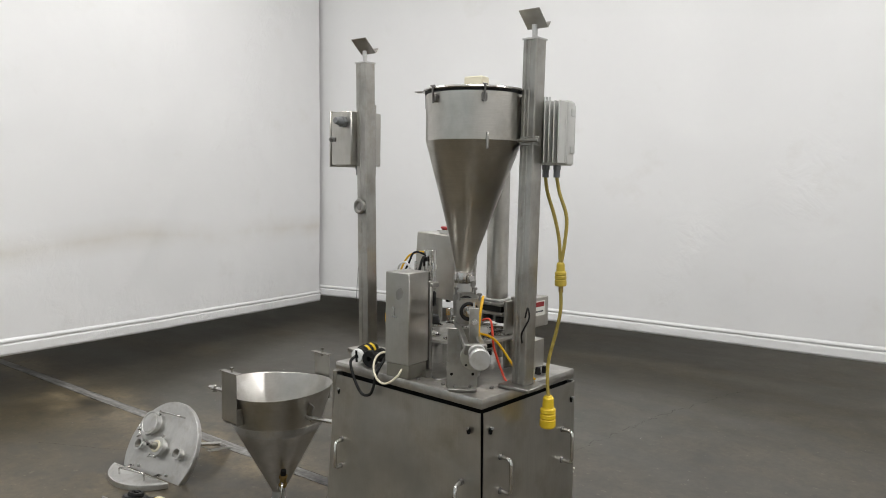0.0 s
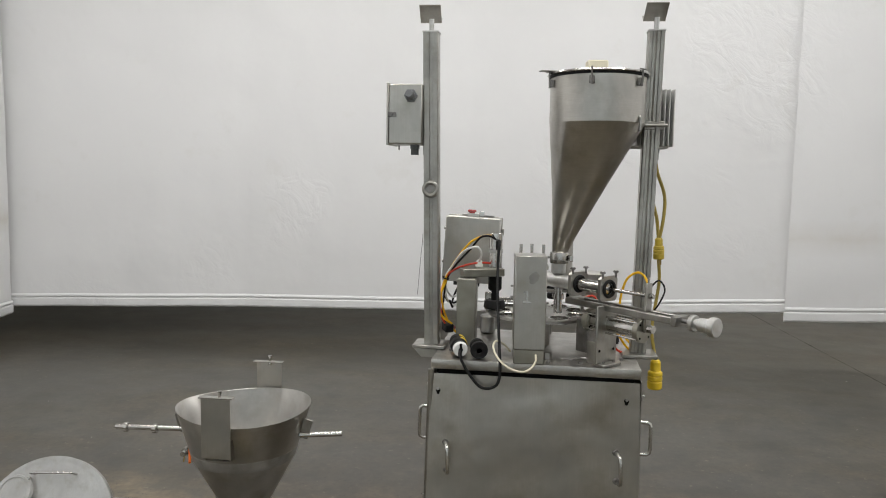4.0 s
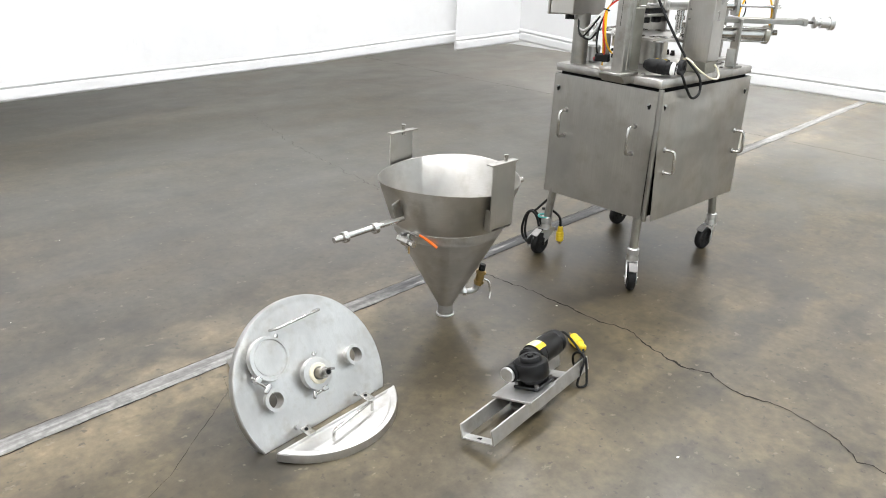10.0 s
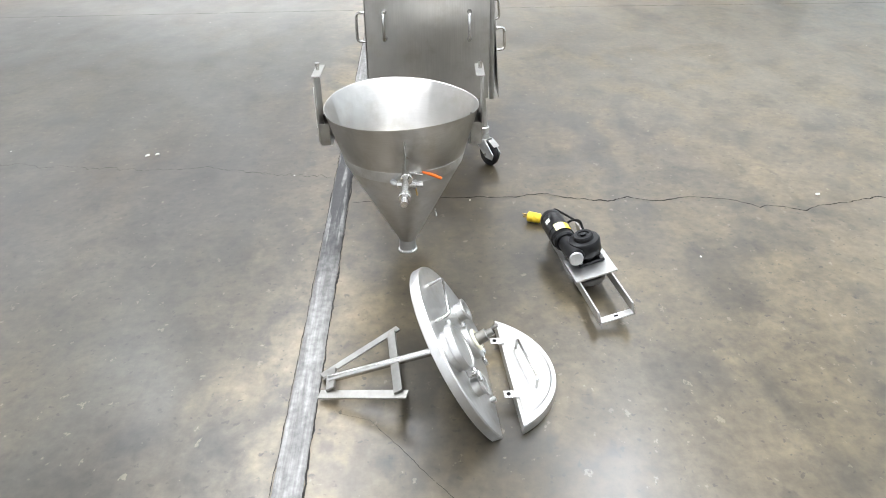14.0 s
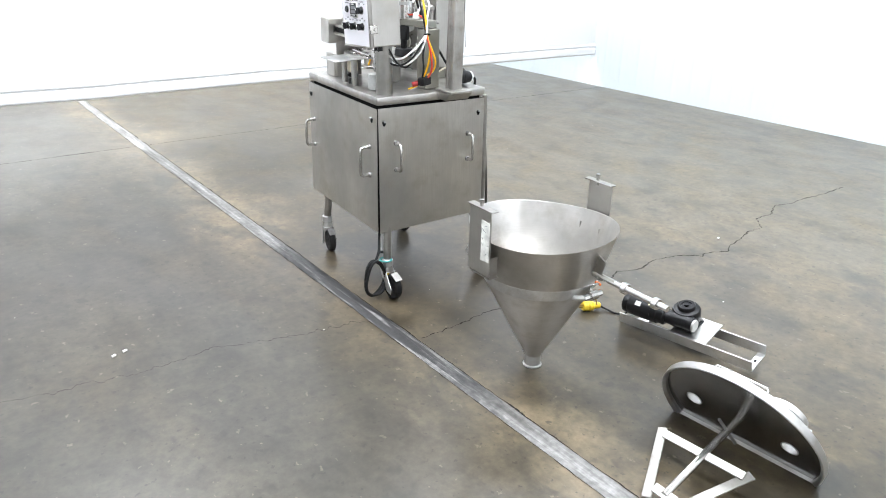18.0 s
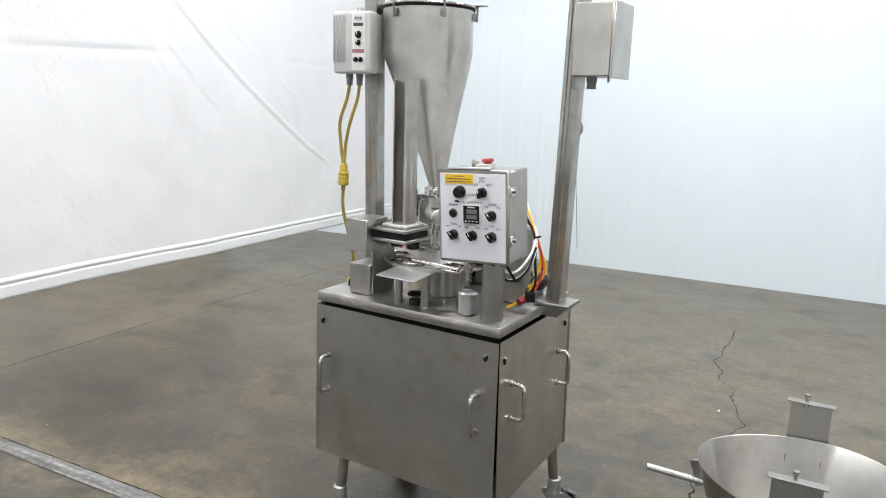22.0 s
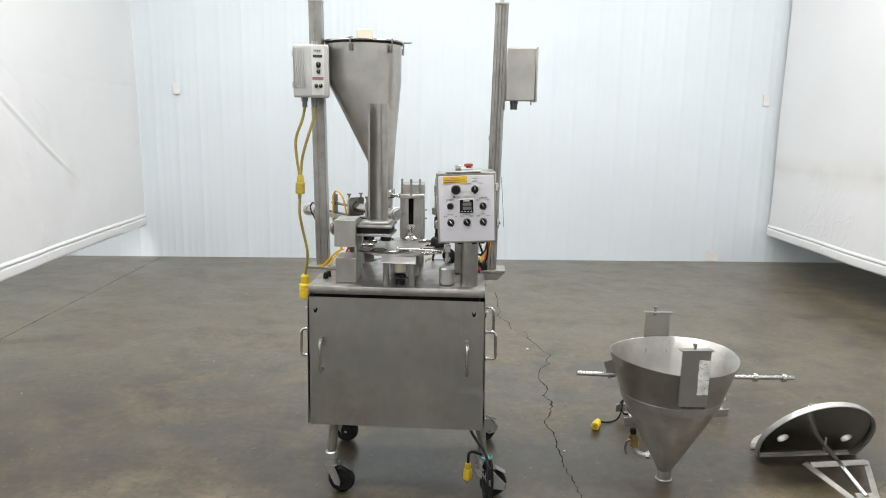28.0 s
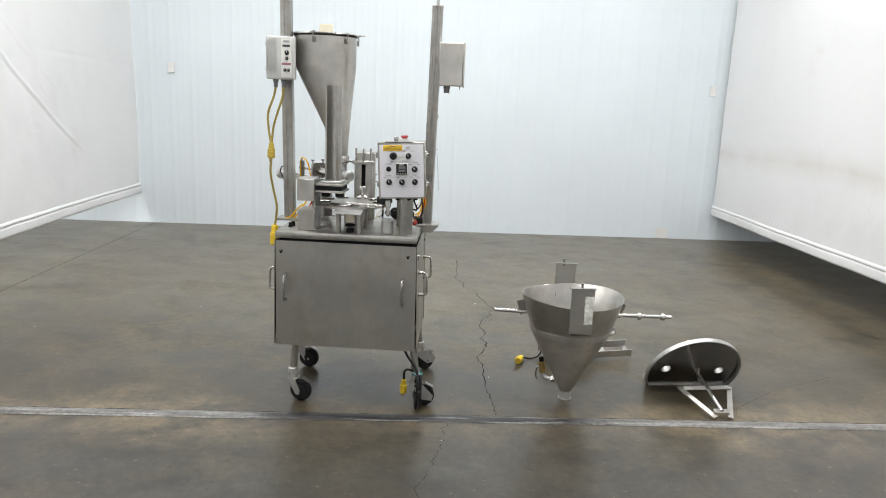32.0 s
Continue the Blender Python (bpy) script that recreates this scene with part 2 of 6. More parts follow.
BLACK.node_tree.nodes["Principled BSDF"].inputs["Specular IOR Level"].default_value = 0.3
RUBBER = plain("black_rubber", (0.009, 0.009, 0.009), 0.6, 0.0, 0.3, 40, 0.25, spec=0.25)
# near-black colour standing for the shade inside gaps, holes and slots
GAP_SHADE = plain("gap_shade", (0.008, 0.008, 0.008), 0.8, spec=0.15)
YELLOW = plain("yellow_plastic", (0.75, 0.52, 0.02), 0.4, 0.0, 0.1, 40, 0.08)
YELLOW_WORN = plain("worn_yellow_plastic", (0.50, 0.37, 0.04), 0.45, 0.0, 0.15, 40, 0.05)
YELLOW_CORD = plain("yellow_cord", (0.34, 0.26, 0.05), 0.5, 0.0, 0.2, 40, 0.2)
YELLOW_HOSE = plain("yellow_hose", (0.8, 0.45, 0.0), 0.35)
RED = plain("red_plastic", (0.30, 0.018, 0.018), 0.4)
RED_HOSE = plain("red_hose", (0.6, 0.05, 0.02), 0.4)
ORANGE = plain("orange_vinyl", (0.8, 0.16, 0.01), 0.4)
WHITE = plain("white_plastic", (0.78, 0.78, 0.76), 0.4, 0.0, 0.05)
WHITE_FACE = plain("white_faceplate", (0.72, 0.71, 0.74), 0.45, 0.0, 0.04)
CREAM = plain("cream_plastic", (0.70, 0.65, 0.50), 0.5, 0.0, 0.05)
GREY_BOX = plain("grey_enamel", (0.52, 0.52, 0.5), 0.42, 0.0, 0.06, 30, 0.1)
GREY_PLASTIC = plain("grey_plastic", (0.16, 0.165, 0.17), 0.5)
LABEL_YELLOW = plain("yellow_label", (0.8, 0.5, 0.02), 0.45, 0.0, 0.05)
LABEL_WHITE = plain("white_label", (0.75, 0.75, 0.7), 0.5, 0.0, 0.1)
LABEL_TORN = plain("torn_paper", (0.66, 0.66, 0.61), 0.6, 0.0, 0.28, 110, 0.2)
LABEL_PALE = plain("pale_yellow_label", (0.62, 0.58, 0.36), 0.5, 0.0, 0.25, 60)
INK = plain("ink", (0.05, 0.05, 0.06), 0.6)
BRASS = plain("brass", (0.42, 0.3, 0.12), 0.4, 1.0, 0.2)
TEAL = plain("teal_tape", (0.05, 0.3, 0.28), 0.5)


def tarp(name, stain_z=None, colour=(0.8, 0.8, 0.8)):
    """White reinforced vinyl sheet with soft wrinkles and a little dirt."""
    mat, t, p = node_kit(name)
    c = t.nodes.new("ShaderNodeTexCoord")
    big = noise_node(t, 0.8, 4, 0.5)
    fold = noise_node(t, 1.8, 3, 0.5)
    fine = noise_node(t, 22, 4, 0.6)
    weave = noise_node(t, 160, 2, 0.5)
    base = ramp(t, big.outputs[0], [(0.3, tuple(k * 0.96 for k in colour)), (0.7, colour)]).outputs[0]
    grime = ramp(t, noise_node(t, 2.6, 6, 0.62).outputs[0], [(0.60, 0.0), (0.85, 0.35)]).outputs[0]
    base = mixed(t, base, (0.62, 0.6, 0.55), grime)
    if stain_z:
        s = t.nodes.new("ShaderNodeSeparateXYZ")
        link(t, c.outputs["Object"], s.inputs[0])
        wob = math_node(t, "MULTIPLY", math_node(t, "SUBTRACT", big.outputs[0], 0.5), 0.22)
        d = math_node(t, "ABSOLUTE", math_node(t, "SUBTRACT", math_node(t, "ADD", s.outputs[2], wob), stain_z))
        band = ramp(t, d, [(0.0, 1.0), (0.05, 0.55), (0.16, 0.0)]).outputs[0]
        patch = ramp(t, noise_node(t, 1.3, 5, 0.6).outputs[0], [(0.36, 0.15), (0.66, 1.0)]).outputs[0]
        base = mixed(t, base, (0.50, 0.44, 0.33), math_node(t, "MULTIPLY", math_node(t, "MULTIPLY", band, patch), 0.36))
    link(t, base, p.inputs["Base Color"])
    p.inputs["Roughness"].default_value = 0.42
    # crumpled patches of short slanting wrinkles
    where = ramp(t, noise_node(t, 0.75, 3, 0.5).outputs[0], [(0.54, 0.04), (0.66, 1.0)]).outputs[0]
    slant = t.nodes.new("ShaderNodeMapping")
    slant.inputs["Rotation"].default_value = (radians(38), radians(38), 0.0)
    link(t, c.outputs["Object"], slant.inputs["Vector"])
    crumple = noise_node(t, 5.0, 5, 0.55, (1.2, 1.2, 0.55), vec=slant.outputs[0], warp=0.7)
    crease = math_node(t, "ABSOLUTE", math_node(t, "SUBTRACT", crumple.outputs[0], 0.5))
    rough = noise_node(t, 13.0, 5, 0.6, (1, 1, 0.8), warp=0.5)
    small = math_node(t, "MULTIPLY", math_node(t, "ADD", math_node(t, "MULTIPLY", crease, 1.5), math_node(t, "MULTIPLY", rough.outputs[0], 0.35)), where)
    h = math_node(t, "ADD", math_node(t, "MULTIPLY", fold.outputs[0], 1.0), math_node(t, "ADD", small, math_node(t, "MULTIPLY", weave.outputs[0], 0.008)))
    bump(t, p, h, 0.42, 0.03)
    return mat


TARP = tarp("white_vinyl")
TARP_STAINED = tarp("stained_vinyl", 1.12)


def floor_noise(t, *args, **kw):
    """Noise over the floor's plan."""
    n = noise_node(t, *args, **kw)
    n.noise_dimensions = "2D"
    return n


def concrete():
    """Sealed warehouse concrete: olive-brown clouds, tan scuffs and swirls, dark oily stains, a worn glossy sealer."""
    mat, t, p = node_kit("sealed_concrete")
    c = t.nodes.new("ShaderNodeTexCoord")
    xyz = t.nodes.new("ShaderNodeSeparateXYZ")
    link(t, c.outputs["Object"], xyz.inputs[0])

    def band(src, a, b):
        return ramp(t, src, [(a, 0.0), (b, 1.0)]).outputs[0]

    def times(a, b):
        return math_node(t, "MULTIPLY", a, b)

    cloud = floor_noise(t, 0.5, 3, 0.45, warp=0.2).outputs[0]
    mid = floor_noise(t, 1.5, 5, 0.52, warp=0.15).outputs[0]
    swirl = floor_noise(t, 2.4, 5, 0.52, (1.0, 1.4, 1), warp=0.35).outputs[0]
    streak = floor_noise(t, 1.1, 4, 0.5, (0.6, 1.7, 1), warp=0.2).outputs[0]
    blot = floor_noise(t, 2.9, 5, 0.54, (1.0, 1.3, 1), warp=0.3).outputs[0]
    chip = floor_noise(t, 11.0, 2, 0.5).outputs[0]
    fine = floor_noise(t, 26, 4, 0.65).outputs[0]
    slab = ramp(t, math_node(t, "SUBTRACT", xyz.outputs[1], 2.155), [(0.499, 0.0), (0.501, 1.0)]).outputs[0]
    # two pours: a brown one, and a smoother grey-green one behind the joint
    brown = ramp(t, mid, [(0.32, (0.030, 0.0220, 0.0095)), (0.5, (0.048, 0.0360, 0.0165)), (0.68, (0.070, 0.0535, 0.0265))]).outputs[0]
    green = ramp(t, mid, [(0.30, (0.040, 0.034, 0.023)), (0.5, (0.050, 0.044, 0.031)), (0.70, (0.060, 0.053, 0.038))]).outputs[0]
    base = mixed(t, brown, green, slab)
    base = mixed(t, base, (0.052, 0.046, 0.035), times(band(cloud, 0.44, 0.64), 0.5))
    base = mixed(t, base, (0.092, 0.073, 0.045), times(band(streak, 0.46, 0.74), 0.6))
    # the brown pour is paler and worn away from the joint
    reach = math_node(t, "ADD", times(xyz.outputs[1], 0.5), times(math_node(t, "SUBTRACT", cloud, 0.5), 0.8))
    worn = ramp(t, reach, [(0.30, 1.0), (0.95, 0.0)])
    base = mixed(t, base, (0.147, 0.119, 0.075), times(worn.outputs[0], 0.60))
    # tan scuffs, broken up, most of them on the brown pour and along the joint
    off = math_node(t, "ADD", xyz.outputs[1], times(math_node(t, "SUBTRACT", mid, 0.5), 0.55))
    edge = ramp(t, math_node(t, "ABSOLUTE", math_node(t, "SUBTRACT", off, 2.66)), [(0.05, 1.0), (0.34, 0.0)]).outputs[0]
    where = times(ramp(t, cloud, [(0.36, 0.25), (0.62, 0.9)]).outputs[0], math_node(t, "SUBTRACT", 1.0, times(slab, 0.85)))
    broken = ramp(t, chip, [(0.30, 0.65), (0.70, 1.0)]).outputs[0]
    scuff = times(times(band(swirl, 0.42, 0.76), broken), where)
    base = mixed(t, base, (0.178, 0.138, 0.072), times(scuff, 0.70))
    crust = times(times(band(floor_noise(t, 3.4, 5, 0.56, (0.8, 1.3, 1), warp=0.35).outputs[0], 0.31, 0.54), broken), edge)
    base = mixed(t, base, (0.235, 0.185, 0.112), times(crust, 0.75))
    # one long ragged patch of darker colour along the black stretch of the joint
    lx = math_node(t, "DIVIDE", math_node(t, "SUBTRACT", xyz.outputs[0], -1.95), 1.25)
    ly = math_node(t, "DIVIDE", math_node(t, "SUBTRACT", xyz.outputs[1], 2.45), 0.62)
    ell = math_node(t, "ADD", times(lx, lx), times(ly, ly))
    dark_patch = ramp(t, math_node(t, "ADD", times(ell, 0.5), times(math_node(t, "SUBTRACT", blot, 0.5), 1.6)), [(0.12, 1.0), (0.55, 0.0)]).outputs[0]
    base = mixed(t, base, (0.020, 0.0155, 0.0090), times(dark_patch, 0.40))
    # oil stains with soft ragged outlines, and small dark drips
    dark = band(blot, 0.50, 0.74)
    base = mixed(t, base, (0.018, 0.016, 0.012), times(dark, 0.62))
    drip = band(floor_noise(t, 8.5, 4, 0.5, (1, 1.4, 1)).outputs[0], 0.64, 0.72)
    base = mixed(t, base, (0.018, 0.016, 0.013), times(drip, 0.40))
    pits = band(floor_noise(t, 34, 3, 0.5).outputs[0], 0.68, 0.74)
    base = mixed(t, base, (0.016, 0.014, 0.010), times(pits, 0.6))
    chips = band(floor_noise(t, 19, 3, 0.6, (1, 1.3, 1)).outputs[0], 0.70, 0.75)
    base = mixed(t, base, (0.22, 0.19, 0.14), times(chips, 0.45))
    mottle = ramp(t, floor_noise(t, 7.0, 5, 0.62).outputs[0], [(0.30, 0.74), (0.5, 0.94), (0.70, 1.14)]).outputs[0]
    base = mixed(t, base, mottle, 1.0, "MULTIPLY")
    speck = ramp(t, fine, [(0.30, 0.78), (0.5, 1.0), (0.70, 1.22)]).outputs[0]
    base = mixed(t, base, speck, 1.0, "MULTIPLY")
    link(t, base, p.inputs["Base Color"])
    p.inputs["Roughness"].default_value = 0.55
    p.inputs["Specular IOR Level"].default_value = 0.05
    # the sealer: glossy, worn dull in streaks and on the scuffs
    p.inputs["Coat IOR"].default_value = 1.60
    link(t, ramp(t, streak, [(0.36, 1.0), (0.68, 0.85)]).outputs[0], p.inputs["Coat Weight"])
    wear = math_node(t, "ADD", times(scuff, 0.06), times(crust, 0.08))
    cr = ramp(t, swirl, [(0.34, 0.28), (0.66, 0.33)]).outputs[0]
    link(t, math_node(t, "ADD", cr, wear), p.inputs["Coat Roughness"])
    swell = floor_noise(t, 2.6, 5, 0.5).outputs[0]
    b = bump(t, p, swell, 0.05, 0.01)
    link(t, b.outputs[0], p.inputs["Coat Normal"])
    return mat


def joint_filler():
    """Grey trowelled joint filler: long ridges, pale dusty runs and one near-black stretch."""
    mat, t, p = node_kit("joint_filler")
    c = t.nodes.new("ShaderNodeTexCoord")
    xyz = t.nodes.new("ShaderNodeSeparateXYZ")
    link(t, c.outputs["Object"], xyz.inputs[0])
    ridge = noise_node(t, 5.0, 5, 0.6, (0.5, 9, 1), warp=0.1)
    blot = noise_node(t, 3.0, 8, 0.7, (1, 3, 1))
    fine = noise_node(t, 45, 2, 0.6)
    base = ramp(t, ridge.outputs[0], [(0.34, (0.11, 0.104, 0.096)), (0.5, (0.20, 0.194, 0.184)), (0.66, (0.31, 0.302, 0.288))]).outputs[0]
    base = mixed(t, base, (0.07, 0.067, 0.062), math_node(t, "MULTIPLY", ramp(t, blot.outputs[0], [(0.50, 0.0), (0.66, 1.0)]).outputs[0], 0.7))
    off = math_node(t, "ADD", xyz.outputs[0], math_node(t, "MULTIPLY", math_node(t, "SUBTRACT", blot.outputs[0], 0.5), 1.2))
    black_run = ramp(t, math_node(t, "ABSOLUTE", math_node(t, "SUBTRACT", off, -2.0)), [(0.6, 1.0), (1.05, 0.0)]).outputs[0]
    base = mixed(t, base, (0.022, 0.021, 0.021), math_node(t, "MULTIPLY", black_run, math_node(t, "SUBTRACT", 1.0, math_node(t, "MULTIPLY", ramp(t, ridge.outputs[0], [(0.54, 0.0), (0.64, 1.0)]).outputs[0], 0.6))))
    speck = ramp(t, fine.outputs[0], [(0.3, 0.7), (0.7, 1.25)]).outputs[0]
    link(t, mixed(t, base, speck, 1.0, "MULTIPLY"), p.inputs["Base Color"])
    p.inputs["Roughness"].default_value = 0.46
    p.inputs["Specular IOR Level"].default_value = 0.5
    bump(t, p, math_node(t, "ADD", ridge.outputs[0], math_node(t, "MULTIPLY", fine.outputs[0], 0.2)), 0.5, 0.004)
    return mat


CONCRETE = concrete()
JOINT = joint_filler()
CRACK = plain("crack_shadow", (0.014, 0.012, 0.010), 0.95)
WALL_PAINT = plain("wall_enamel", (0.715, 0.775, 0.805), 0.45, 0.0, 0.03, 3, 0.03)
HALL_PAINT = plain("hall_paint", (0.5, 0.5, 0.48), 0.7, 0.0, 0.05, 3)
AISLE_PAINT = plain("white_wall_paint", (0.78, 0.78, 0.77), 0.6, 0.0, 0.04, 3)
CEILING_PAINT = plain("ceiling_paint", (0.6, 0.6, 0.58), 0.8, 0.0, 0.05, 3)


def lamp_material():
    mat, t, p = node_kit("lamp_glow")
    p.inputs["Emission Color"].default_value = (1.0, 0.98, 0.95, 1)
    p.inputs["Emission Strength"].default_value = 1.5
    return mat


LAMP_GLOW = lamp_material()

# ---- the setting ----
WALL_Y = -2.6
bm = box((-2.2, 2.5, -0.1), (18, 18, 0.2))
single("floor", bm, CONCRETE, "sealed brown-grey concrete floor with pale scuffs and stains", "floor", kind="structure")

bm = box((-2.2, 2.5, CEILING + 0.1), (18, 18, 0.2))
single("ceiling", bm, CEILING_PAINT, "plain grey hall ceiling", "ceiling", kind="structure")
for name, c, size in (("wall_east", (4.15, 4.4, 2.6), (0.2, 13.8, 5.2)), ("wall_west", (-11.15, 2.5, 2.6), (0.2, 18, 5.2)), ("wall_north", (-2.2, 11.4, 2.6), (17.7, 0.2, 5.2))):
    single(name, box(c, size), AISLE_PAINT if name == "wall_east" else HALL_PAINT, "plain hall wall behind the vinyl curtains", "wall", kind="structure")

# ribbed metal wall: 0.238 m rib spacing, two low stiffeners between ribs
bm = bmesh.new()
PITCH = 0.238
xs = []
x = -11.0
while x < 6.6:
    xs += [(x, 0.0), (x + 0.012, 0.0032), (x + 0.026, 0.0032), (x + 0.038, 0.0), (x + 0.098, 0.0), (x + 0.103, 0.0006), (x + 0.113, 0.0006), (x + 0.118, 0.0), (x + 0.165, 0.0), (x + 0.170, 0.0006), (x + 0.180, 0.0006), (x + 0.185, 0.0)]
    x += PITCH
low = [bm.verts.new((a, WALL_Y + d, 0.0)) for a, d in xs]
top = [bm.verts.new((a, WALL_Y + d, CEILING)) for a, d in xs]
for i in range(len(xs) - 1):
    bm.faces.new((low[i], low[i + 1], top[i + 1], top[i]))
wall = single("wall_south", bm, WALL_PAINT, "white ribbed sheet-metal wall with a faint blue cast", "wall", kind="structure", smooth=20)
single("wall_backing", box((-2.2, WALL_Y - 0.1, 2.6), (17.8, 0.18, 5.2)), HALL_PAINT, "plain backing behind the ribbed metal wall", "wall", kind="structure")
screw = mesh_of(lathe([(0, 0.003), (0.004, 0.0025), (0.006, 0.0)], pose(0, 0, 0, -90), None, 10), "screw")
screw.materials.append(WALL_PAINT)
for z in (0.09, 1.63):
    for k in range(36):
        s = new("screw", screw)
        s.parent = wall
        s.location = (-6.45 + PITCH * k - 0.0 + 0.068, WALL_Y + 0.001, z)


# hung vinyl sheets with a weighted hem
def curtain(name, path, z1, mat, label, seed, folds=(), step=0.06, rows=60):
    """A hung sheet along a plan path of (x, y, height of its hem); it bellies and wrinkles a little.
    folds: standing creases as rows of (y, height), with their height and width."""
    pts = [Vector(q) for q in path]
    lens = [0.0]
    for a, b in zip(pts, pts[1:]):
        lens.append(lens[-1] + (b - a).xy.length)
    total = lens[-1]

    def at(s):
        for k in range(len(pts) - 1):
            if s <= lens[k + 1] + 1e-6:
                f = (s - lens[k]) / (lens[k + 1] - lens[k])
                d = (pts[k + 1] - pts[k]).xy.normalized()
                return pts[k].lerp(pts[k + 1], f), Vector((-d.y, d.x, 0))
        return pts[-1], Vector((0, 1, 0))

    lines = [([(p.x, p.y) for p in smooth_line([(y, z, 0) for y, z in f], 5)], tall, wide) for f, tall, wide in folds]

    def crease(y, z):
        """The standing creases: a thin ridge with a slack hollow under it."""
        w = 0.0
        for line, tall, wide in lines:
            if not (line[-1][0] - 0.1 < y < line[0][0] + 0.1 and line[-1][1] - 0.25 < z < line[0][1] + 0.25):
                continue
            best, side, u = 9.0, 0.0, 0.0
            for k, ((ya, za), (yb, zb)) in enumerate(zip(line, line[1:])):
                dy, dz = yb - ya, zb - za
                f = max(0.0, min(1.0, ((y - ya) * dy + (z - za) * dz) / (dy * dy + dz * dz)))
                ey, ez = y - ya - f * dy, z - za - f * dz
                r = math.hypot(ey, ez)
                if r < best:
                    best, side, u = r, math.copysign(1.0, ez), (k + f) / (len(line) - 1)
            ends = min(1.0, 5 * u + 0.1, 4 * (1 - u))
            w += ends * tall * (math.exp(-(best / wide) ** 2) - (0.35 * math.exp(-((best - 2.0 * wide) / (2.0 * wide)) ** 2) if side < 0 else 0.0))
        return w

    def wave(s, z):
        w = 0.035 * noise.noise(Vector((s * 0.35 + seed, z * 0.25, 0.3))) + 0.016 * noise.noise(Vector((s * 1.4, z * 0.7 + seed, 1.7)))
        w += 0.008 * noise.noise(Vector((s * 4.0 + seed, z * 3.2, 5.1)))
        return w + 0.010 * math.exp(-((z - 1.87 - 0.03 * math.sin(s * 1.3 + seed)) / 0.02) ** 2) * max(0, noise.noise(Vector((s * 0.8, 3.0, seed))) + 0.25)

    nu, nv = max(8, int(total / step)), rows

    def fn(u, v):
        q, n = at(u * total)
        z = q.z + 0.055 + (z1 - q.z) * v ** 1.25
        q = q + n * (wave(u * total, z) - crease(q.y, z))
        return (q.x, q.y, z)

    ob = part(name, sheet(fn, nu, nv), mat, None, "", 60)
    tagged(ob, label, "curtain", "hung vinyl sheets", "structure")

    def hem_fn(side):
        def f(u, v):
            q, n = at(u * total)
            zz = q.z + 0.128 * v
            q = q + n * (wave(u * total, max(q.z + 0.055, zz)) + side * (0.005 + 0.013 * min(1.0, 9 * v, 9 * (1 - v)) - 0.015 * math.exp(-((v - 0.70) / 0.045) ** 2)))
            return (q.x, q.y, zz + 0.006 * noise.noise(Vector((u * total * 0.7, seed, 0))))
        return f
    hem_n = max(8, int(total / 0.06))
    bm = sheet(hem_fn(1), hem_n, 22)
    sheet(hem_fn(-1), hem_n, 22, 0, bm)
    part("hem", bm, mat, ob, "double-stitched hem with a bar inside", 60)
    return ob


# slack creases that sag towards the metal wall
FOLDS = [([(1.05, 2.66), (0.90, 2.50), (0.72, 2.33), (0.57, 2.20), (0.31, 1.98), (-0.02, 1.725), (-0.47, 1.41), (-0.84, 1.18), (-1.13, 1.02), (-1.25, 0.96)], 0.0105, 0.012),
         ([(1.04, 2.09), (0.92, 1.98), (0.79, 1.87), (0.67, 1.78)], 0.0022, 0.012),
         ([(0.78, 2.01), (0.65, 1.90), (0.54, 1.78), (0.41, 1.65), (0.25, 1.52), (0.10, 1.41)], 0.0035, 0.012),
         ([(0.56, 1.82), (0.44, 1.72), (0.27, 1.61)], 0.0026, 0.012),
         ([(0.21, 2.24), (0.04, 2.09), (-0.18, 1.92), (-0.42, 1.76)], 0.0026, 0.012),
         ([(-0.45, 1.74), (-0.60, 1.65), (-0.71, 1.60)], 0.0026, 0.012),
         ([(-0.41, 1.62), (-0.52, 1.53), (-0.63, 1.47)], 0.0026, 0.012),
         ([(0.90, 1.93), (0.79, 1.83), (0.70, 1.73)], 0.0022, 0.012)]

curtain("curtain_west", [(-5.655, -2.53, 0.320), (-5.64, 0.0, 0.332), (-5.635, 1.0, 0.333), (-5.63, 2.3, 0.338), (-5.87, 3.6, 0.290), (-6.36, 5.95, 0.215)], 4.3, TARP_STAINED, "white vinyl curtain with a brown water stain band", 1.0)
curtain("curtain_north", [(-6.46, 6.02, 0.270), (-4.2, 6.31, 0.285), (-2.0, 6.40, 0.287), (-0.6, 6.2, 0.34), (0.85, 5.86, 0.452)], 4.3, TARP, "white vinyl curtain hung clear of the floor", 7.0)
curtain("curtain_corner", [(0.73, 5.74, 0.395), (1.2, 5.68, 0.41), (1.66, 5.60, 0.435)], 4.3, TARP_STAINED, "white vinyl curtain piece closing the corner", 12.0)
curtain("curtain_east", [(1.60, 5.68, 0.45), (1.33, 4.5, 0.43), (1.31, 3.0, 0.402), (1.33, 1.55, 0.400), (1.36, 0.4, 0.376), (1.36, -0.1, 0.373), (1.33, -2.585, 0.352)], 4.3, TARP, "white vinyl curtain with a slack diagonal crease", 19.0, FOLDS, 0.018, 230)

